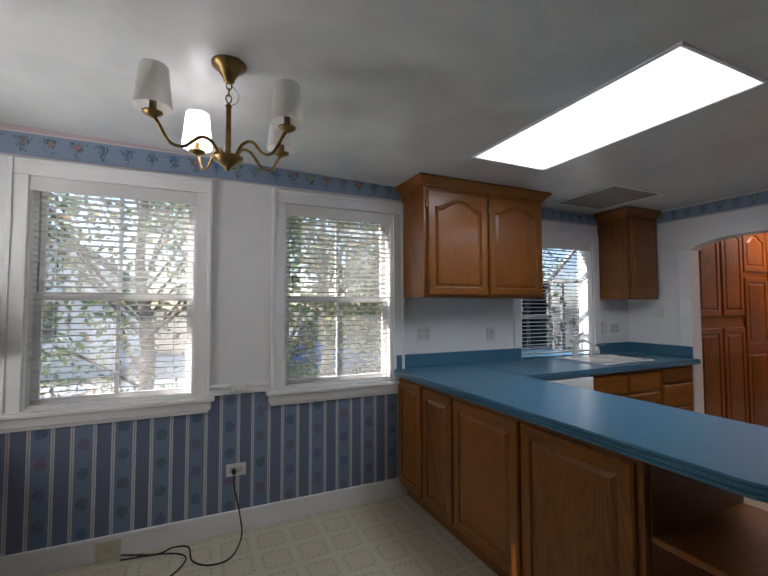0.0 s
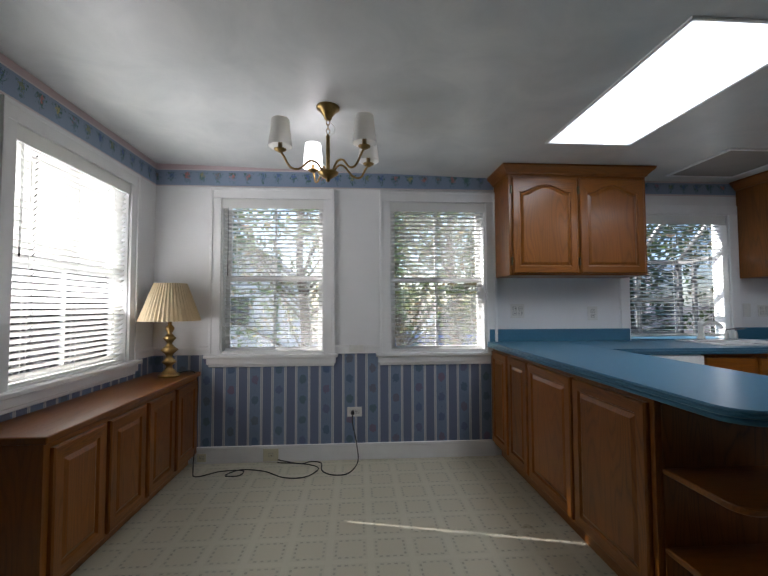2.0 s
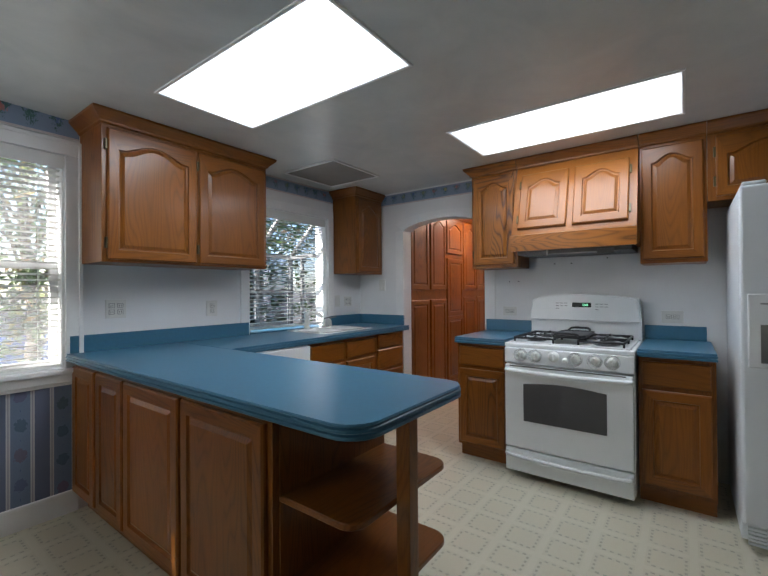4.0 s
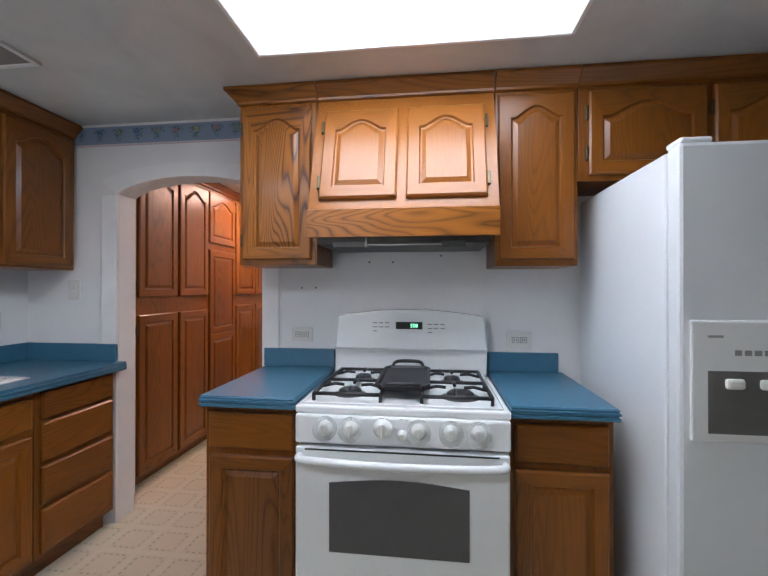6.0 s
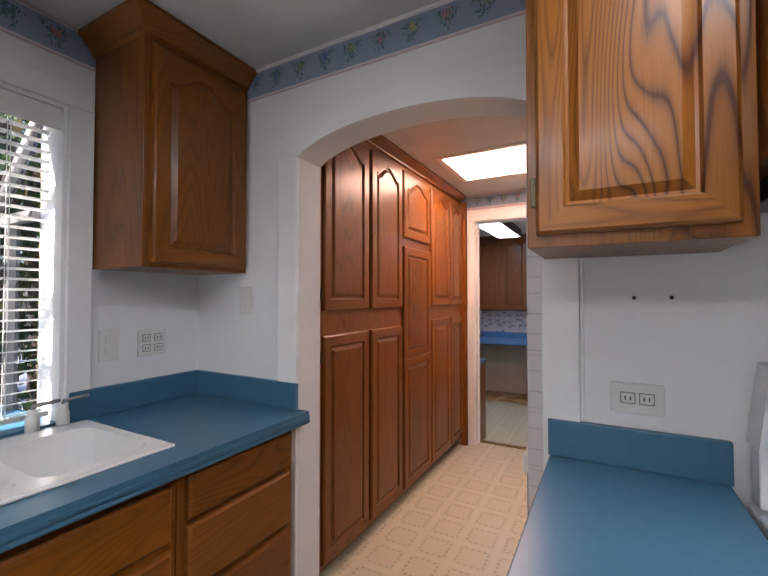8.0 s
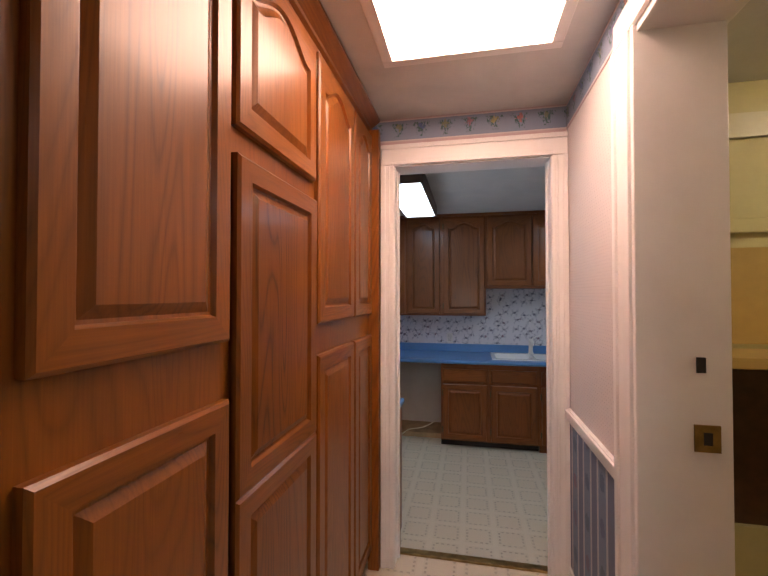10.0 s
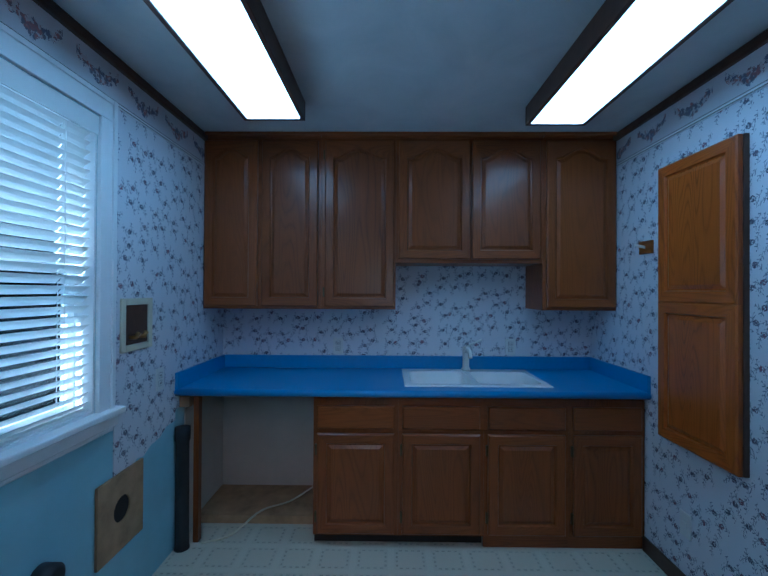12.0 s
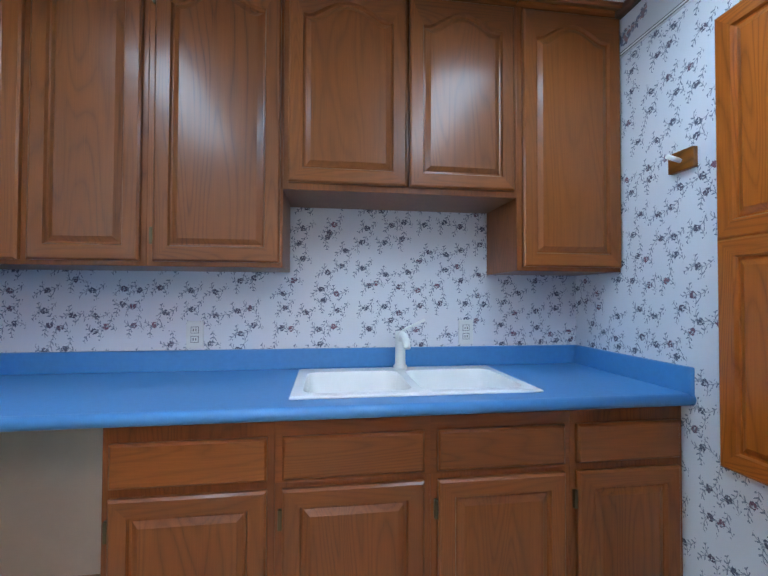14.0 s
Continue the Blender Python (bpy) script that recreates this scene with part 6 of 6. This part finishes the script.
pts = curve_points([(0.30, 2.82, 0.36), (0.30, 2.81, 0.30), (0.33, 2.80, 0.15), (0.34, 2.75, 0.03), (0.27, 2.60, 0.006), (0.16, 2.58, 0.006), (0.08, 2.66, 0.006), (0.06, 2.80, 0.008), (-0.02, 2.83, 0.01), (-0.10, 2.80, 0.008), (-0.27, 2.83, 0.03)], 7)
tube(bm, pts, 0.0045, 6)
bmesh.ops.transform(bm, matrix=inv2, verts=bm.verts[:])
part("cable", bm, RUBBER, plug)
bm = bmesh.new()
pts = curve_points([(-0.27, 2.80, 0.02), (-0.05, 2.79, 0.006), (0.05, 2.70, 0.006), (-0.03, 2.56, 0.006), (-0.18, 2.56, 0.006), (-0.34, 2.68, 0.006), (-0.52, 2.72, 0.006), (-0.60, 2.62, 0.008), (-0.50, 2.60, 0.012), (-0.50, 2.70, 0.008), (-0.66, 2.70, 0.006), (-0.80, 2.62, 0.006), (-0.86, 2.72, 0.02), (-0.878, 2.80, 0.2), (-0.878, 2.83, 0.6), (-0.90, 2.80, 0.715), (-1.0, 2.74, 0.712)], 7)
tube(bm, pts, 0.004, 6)
lampcord = single("lamp_cord", bm, RUBBER, "thin black lamp cord trailing over the floor", "cord")

# ---- laundry ----
OFF = 8.885
# wall cabinets, from the window side to the other
cabinet("laundry_wall_cabinet", facing(OFF, 2.99, 0, "-x"), 0.745, 1.138, 2.212, 0.31, [C("arch", 0.012, 0.345, 1.155, 2.195), C("arch", 0.372, 0.725, 1.155, 2.195)], LOAK, "tall brown oak wall cabinet with two arched doors", crown=0.021, crown_ends=(0, 0), group="laundry wall cabinets")
cabinet("laundry_wall_cabinet", facing(OFF, 2.245, 0, "-x"), 0.468, 1.138, 2.212, 0.31, [C("arch", 0.024, 0.458, 1.155, 2.195)], LOAK, "tall brown oak wall cabinet with one arched door", crown=0.021, crown_ends=(0, 0), group="laundry wall cabinets", hinges="l")
cabinet("laundry_wall_cabinet", facing(OFF, 1.777, 0, "-x"), 0.915, 1.43, 2.212, 0.31, [C("arch", 0.018, 0.462, 1.455, 2.195), C("arch", 0.474, 0.90, 1.455, 2.195)], LOAK, "short brown oak wall cabinet above the sink", crown=0.021, crown_ends=(0, 0), group="laundry wall cabinets")
cabinet("laundry_wall_cabinet", facing(OFF, 0.862, 0, "-x"), 0.458, 1.138, 2.212, 0.31, [C("arch", 0.022, 0.45, 1.155, 2.195)], LOAK, "tall brown oak wall cabinet with one arched door", crown=0.021, crown_ends=(0, 0), group="laundry wall cabinets")
for i, (a, b) in enumerate(((2.235, 1.763), (1.763, 1.29), (1.29, 0.822), (0.822, 0.405))):
    w = a - b
    c = cabinet("laundry_base_cabinet", facing(8.60, a, 0, "-x"), w, -0.10, 0.672, 0.58, [C("drawer", 0.022, w - 0.022, 0.492, 0.618), C("flat", 0.022, w - 0.022, -0.085, 0.465)], LOAK, "brown oak base cabinet with a drawer and a panelled door", group="laundry base cabinets", hinges="l", low=0.48 if i in (1, 2) else None)
    part("toe_board", boxes((0, w, 0.05 if i < 2 else 0.012, 0.06 if i < 2 else 0.03, FL, -0.10)), DARK if i < 2 else LOAK[0], c)
lc = thing("laundry_countertop", pose(8.545, LS, 0.672), "bright blue laminate countertop with raised backsplash", "countertop")
inv3 = lc.matrix_basis.inverted()
SX, SY0, SY1 = 8.64, 0.90, 1.72


def blue_part(name, bm):
    bmesh.ops.transform(bm, matrix=inv3, verts=bm.verts[:])
    part(name, bm, BLUE, lc)


blue_part("top", ring_slab(8.56, LE - 0.006, LS + 0.005, LN - 0.005, SX + 0.032, SX + 0.40, SY0 + 0.027, SY1 - 0.027, 0.674, 0.714))
bm = bmesh.new()
tube(bm, [(8.56, LS + 0.006, 0.694), (8.56, LN - 0.006, 0.694)], 0.0202, 16)
blue_part("rounded_edge", bm)
blue_part("backsplash", boxes((9.172, LE - 0.006, LS + 0.025, LN - 0.025, 0.714, 0.802), bevel=0.004))
blue_part("side_splash", boxes((8.545, LE - 0.006, LS + 0.005, LS + 0.024, 0.676, 0.802), bevel=0.004))
blue_part("side_splash", boxes((8.545, LE - 0.006, LN - 0.024, LN - 0.005, 0.676, 0.802), bevel=0.004))
sink("laundry_sink", facing(SX, SY1, 0.714, "-x"), SY1 - SY0, 0.47, "white double laundry sink in the blue counter", BLUE)
faucet("laundry_faucet", facing(9.075, 1.30, 0.724, "-x"), "white single-lever laundry faucet with a curved spout", 0.13)
outlet(facing(LE - 0.004, 2.173, 0.867, "-x"), 0.07, 0.115, "white wall outlet on the sprig wallpaper")
outlet(facing(LE - 0.004, 0.966, 0.868, "-x"), 0.07, 0.115, "white wall outlet on the sprig wallpaper")
outlet(facing(8.40, LN - 0.004, 0.80, "-y"), 0.07, 0.115, "white wall outlet beside the counter end")
single("wood_bracket", prism(bmesh.new(), [(8.60, 2.93), (8.72, 2.93), (8.72, 2.985), (8.60, 2.985)], [(0, 0.60), (0, 0.672)]), PLY, "raw wooden bracket under the counter end", "bracket")
single("counter_cleat", boxes((8.62, 8.66, 2.885, 2.915, FL, 0.672), bevel=0.002), LOAK[2], "narrow wooden support post under the counter", "post")
bm = bmesh.new()
lathe(bm, [(0.04, FL), (0.036, FL + 0.02), (0.034, 0.42), (0.040, 0.43), (0.040, 0.50), (0.02, 0.50)], 8.57, 2.95, 18)
single("drain_pipe", bm, RUBBER, "black plastic standpipe on the floor", "pipe")
bm = bmesh.new()
tube(bm, curve_points([(8.60, 2.86, FL + 0.01), (8.68, 2.72, FL + 0.012), (8.84, 2.60, FL + 0.062), (8.95, 2.45, FL + 0.065), (9.0, 2.30, FL + 0.14), (8.9, 2.245, FL + 0.19)], 7), 0.006, 6)
single("white_cable", bm, CREAM, "dirty white cable on the floor under the counter", "cable")

wb = thing("washer_outlet_box", facing(8.088, LN - 0.004, 0, "-y"), "cream recessed washer box with valves", "washer box")
part("frame", boxes((0, 0.03, -0.012, 0, 0.977, 1.215), (0.20, 0.23, -0.012, 0, 0.977, 1.215), (0.03, 0.20, -0.012, 0, 1.185, 1.215), (0.03, 0.20, -0.012, 0, 0.977, 1.007), bevel=0.004), CREAM, wb)
# flat plate; its dark colour stands in for shade inside the box
part("recess", boxes((0.03, 0.20, -0.003, 0.0, 1.007, 1.185)), DWOOD, wb, "flat dark plate painted as the shaded recess")
for x in (0.07, 0.13):
    bm = bmesh.new()
    tube(bm, [(x, -0.002, 1.04), (x, -0.03, 1.04), (x + 0.012, -0.035, 1.06)], 0.011, 8)
    part("valve", bm, BRASS, wb, "tarnished brass valve")
bm = bmesh.new()
sq, ring = [], []
n = 24
for i in range(n):
    a = 2 * math.pi * i / n + math.pi / 4
    c, s = math.cos(a), math.sin(a)
    k = 1 / max(abs(c), abs(s))
    sq.append((0.15 * c * k, 0.165 * s * k))
    ring.append((0.0 + 0.055 * c, 0.01 + 0.055 * s))
rows = [[bm.verts.new((x, y, z)) for x, z in pts] for pts, y in ((sq, 0.0), (sq, -0.012), (ring, -0.012), (ring, 0.0))]
for a, b in zip(rows, rows[1:]):
    for i in range(n):
        bm.faces.new((a[i], a[(i + 1) % n], b[(i + 1) % n], b[i]))
vp = thing("vent_board", facing(8.10, LN - 0.005, 0.295, "-y"), "raw plywood board with a round dryer vent hole", "vent board")
part("board", bm, PLY, vp)
bm = bmesh.new()
lathe(bm, [(0.056, 0.0), (0.056, 0.004)], 0, 0, 20)
part("hole", bm, DARK, vp, "dark vent hole", m=pose(0, -0.001, 0.01, 90))
bm = bmesh.new()
lathe(bm, [(0.05, 0.0), (0.05, 0.05), (0.035, 0.06)], 0, 0, 18)
single("pipe_cap", bm, RUBBER, "black round pipe cap on the blue wall", "pipe cap", m=facing(7.70, LN, 0.28, "-y") @ pose(0, 0, 0, 90))

ib = thing("ironing_cabinet", facing(8.425, LS + 0.004, 0, "+y"), "orange oak ironing board cabinet hung on the wall", "cabinet")
part("box", boxes((0, 0.475, -0.022, 0, 0.53, 1.885), bevel=0.002), DWOOD, ib)
leafd = part("door", boxes((0, 0.47, -0.012, 0.0, 0, 1.35), bevel=0.003), ORANGE[2], ib, m=pose(0.002, -0.023, 0.532))
part("upper_panel", door_mesh(0.47, 0.675, False, ORANGE), None, leafd, m=pose(0, -0.006, 0.675))
part("lower_panel", door_mesh(0.47, 0.675, False, ORANGE), None, leafd, m=pose(0, -0.006, 0.0))
pg = thing("wall_peg", facing(8.575, LS + 0.004, 1.50, "+y"), "small wooden peg holder on the wallpaper", "peg")
part("block", boxes((-0.05, 0.05, -0.02, 0, -0.035, 0.035), bevel=0.003), OAK[0], pg)
bm = bmesh.new()
tube(bm, [(0.0, -0.018, 0.0), (0.0, -0.07, 0.012)], 0.008, 10)
part("peg", bm, PLASTIC, pg)
outlet(facing(8.29, LS + 0.004, 0.153, "+y"), 0.07, 0.115, "white plate low on the sprig wallpaper", "switch", pairs=((0, 0),))
dc = cabinet("drawer_stand", facing(6.985, 2.372, 0, "+x"), 0.58, -0.10, 0.67, 0.27, [C("drawer", 0.02, 0.56, 0.46, 0.64), C("drawer", 0.02, 0.56, 0.24, 0.44), C("drawer", 0.02, 0.56, 0.02, 0.22)], LOAK, "small brown oak drawer unit with a blue top", toe=0.065)
part("blue_top", prism(bmesh.new(), [(-0.012, -0.02), (0.58, -0.02), (0.58, 0.27), (-0.012, 0.27)], [(0.006, 0.672), (0, 0.678), (0, 0.70), (0.006, 0.706)]), BLUE, dc, "bright blue laminate top")

# ---- outside ----
single("ground", boxes((-300, 300, -300, 300, -0.7, -0.45)), SOIL, "brown leaf-littered garden ground", "ground", kind="structure")
single("yard_paving", boxes((-1.5, 14, 7.6, 17, -0.45, -0.43)), DRIVE, "pale concrete parking strip behind the garden", "road", kind="structure")
# added pale slab that throws sunlight up through the west window
single("driveway", boxes((-9.0, -1.6, -6, 12, -0.45, -0.43)), DRIVE, "unseen pale concrete slab added to bounce sunlight up", "road", kind="structure")


def house(name, x0, x1, y0, y1, h, rise, mat, label):
    top = thing(name, pose(x0, y0, -0.45), label, "house")
    w, d = x1 - x0, y1 - y0
    part("wall", boxes((0, w, 0, d, 0, h)), mat, top)
    bm = bmesh.new()
    sec = [(-0.2, h - 0.1), (w / 2, h + rise), (w + 0.2, h - 0.1), (w + 0.2, h), (w / 2, h + rise + 0.1), (-0.2, h)]
    a, b = [bm.verts.new((x, -0.2, z)) for x, z in sec], [bm.verts.new((x, d + 0.2, z)) for x, z in sec]
    bm.faces.new(a)
    bm.faces.new(list(reversed(b)))
    for i in range(6):
        bm.faces.new((a[i], a[(i + 1) % 6], b[(i + 1) % 6], b[i]))
    part("roof", bm, ROOF, top)
    bm = bmesh.new()
    f = [bm.verts.new((x, 0.0, z)) for x, z in ((0, h), (w, h), (w / 2, h + rise))]
    g = [bm.verts.new((x, 0.1, z)) for x, z in ((0, h), (w, h), (w / 2, h + rise))]
    bm.faces.new(f)
    bm.faces.new(list(reversed(g)))
    for i in range(3):
        bm.faces.new((f[i], f[(i + 1) % 3], g[(i + 1) % 3], g[i]))
    part("gable", bm, mat, top)
    part("window", boxes((w * 0.4, w * 0.6, -0.03, 0.0, h * 0.4, h * 0.75)), DARK, top)
    return top


house("neighbour_house", -5.0, -1.9, 13.0, 19.0, 2.6, 1.2, SIDING, "white neighbouring house with a grey roof")
car = thing("parked_car", pose(1.3, 10.0, -0.45), "blue parked car behind the hedge", "car")
part("body", prism(bmesh.new(), [(0, 0), (4.2, 0), (4.2, 1.7), (0, 1.7)], [(0.1, 0.25), (0, 0.4), (0.02, 0.8), (0.1, 0.9)]), CARBLUE, car)
part("cabin", prism(bmesh.new(), [(0.9, 0.1), (3.2, 0.1), (3.2, 1.6), (0.9, 1.6)], [(0, 0.88), (0.25, 1.38), (0.35, 1.42)]), OVENGLASS, car)
for x in (0.8, 3.4):
    for y in (0.02, 1.5):
        bm = bmesh.new()
        lathe(bm, [(0.32, 0), (0.32, 0.18)], 0, 0, 20)
        part("wheel", bm, RUBBER, car, m=pose(x, y + 0.18, 0.32, 90))


def leaves(rng, centres, radius, count, size):
    """Many small leaf blades scattered in clumps round the centres."""
    c = centres[rng.integers(0, len(centres), count)]
    p = c + rng.normal(0, 1, (count, 3)) * np.array([radius, radius, radius * 0.75])
    a = rng.normal(0, 1, (count, 3))
    a /= np.linalg.norm(a, axis=1)[:, None]
    b = np.cross(a, rng.normal(0, 1, (count, 3)))
    b /= np.linalg.norm(b, axis=1)[:, None]
    s = size * rng.uniform(0.6, 1.4, (count, 1))
    v = np.stack([p - a * s, p + b * s * 0.45, p + a * s, p - b * s * 0.45], 1).reshape(-1, 3)
    me = bpy.data.meshes.new("crown")
    me.from_pydata(v.tolist(), [], np.arange(count * 4).reshape(-1, 4).tolist())
    me.materials.append(LEAF)
    return me


def tree(x, y, h, spread, seed, label):
    rng = np.random.default_rng(seed)
    top = thing("tree", pose(x, y, -0.45), label, "tree", "garden trees")
    bm = bmesh.new()
    tips = []
    pts = curve_points([(0, 0, 0), (0.08, 0.03, h * 0.25), (-0.05, 0.05, h * 0.5), (0.05, 0, h * 0.8)], 4)
    for i, (p, q) in enumerate(zip(pts, pts[1:])):
        tube(bm, [p, q], 0.11 * (1 - 0.7 * i / len(pts)), 7)
    for k in range(16):
        z = h * rng.uniform(0.15, 0.75)
        a = rng.uniform(0, 6.28)
        r = spread * rng.uniform(0.5, 1.0)
        e = Vector((r * math.cos(a), r * math.sin(a), z + h * rng.uniform(0.05, 0.3)))
        mid = Vector((e.x * 0.4, e.y * 0.4, z + 0.1))
        tube(bm, [(0, 0, z * 0.8), mid, e], 0.022, 5)
        tips += [tuple(e), tuple(mid.lerp(e, 0.6)), tuple(e + Vector((0.2, -0.1, -0.3)))]
    part("trunk", bm, BARK, top)
    part("crown", leaves(rng, np.array(tips), 0.34, 3600, 0.055), None, top)


for i, (x, y, h, s) in enumerate(((2.7, 5.0, 3.8, 1.0), (4.1, 5.3, 4.0, 1.1), (-2.6, 5.6, 4.6, 1.3), (-0.6, 6.6, 5.0, 1.4), (0.9, 5.4, 4.4, 1.2), (2.2, 7.4, 5.6, 1.6), (3.4, 6.0, 4.8, 1.3), (5.2, 7.6, 5.4, 1.7), (-4.4, 8.6, 6.0, 1.8), (1.0, 13.5, 8.0, 2.6), (5.0, 14.0, 8.5, 2.8), (-7.5, 14.5, 8.5, 2.8), (9.0, 12.0, 8.0, 2.6), (-14.0, 4.0, 6.0, 2.2))):
    tree(x, y, h, s, 40 + i, "leafy garden tree with thin bare limbs")
rng = np.random.default_rng(5)
cent = np.stack([rng.uniform(-5, 8, 90), rng.uniform(5.0, 7.5, 90), rng.uniform(-0.4, 0.25, 90)], 1)
me = leaves(rng, cent, 0.28, 9000, 0.05)
tagged(new("shrubs", me), "low tangled green and brown shrubs", "shrub", kind="stuff")
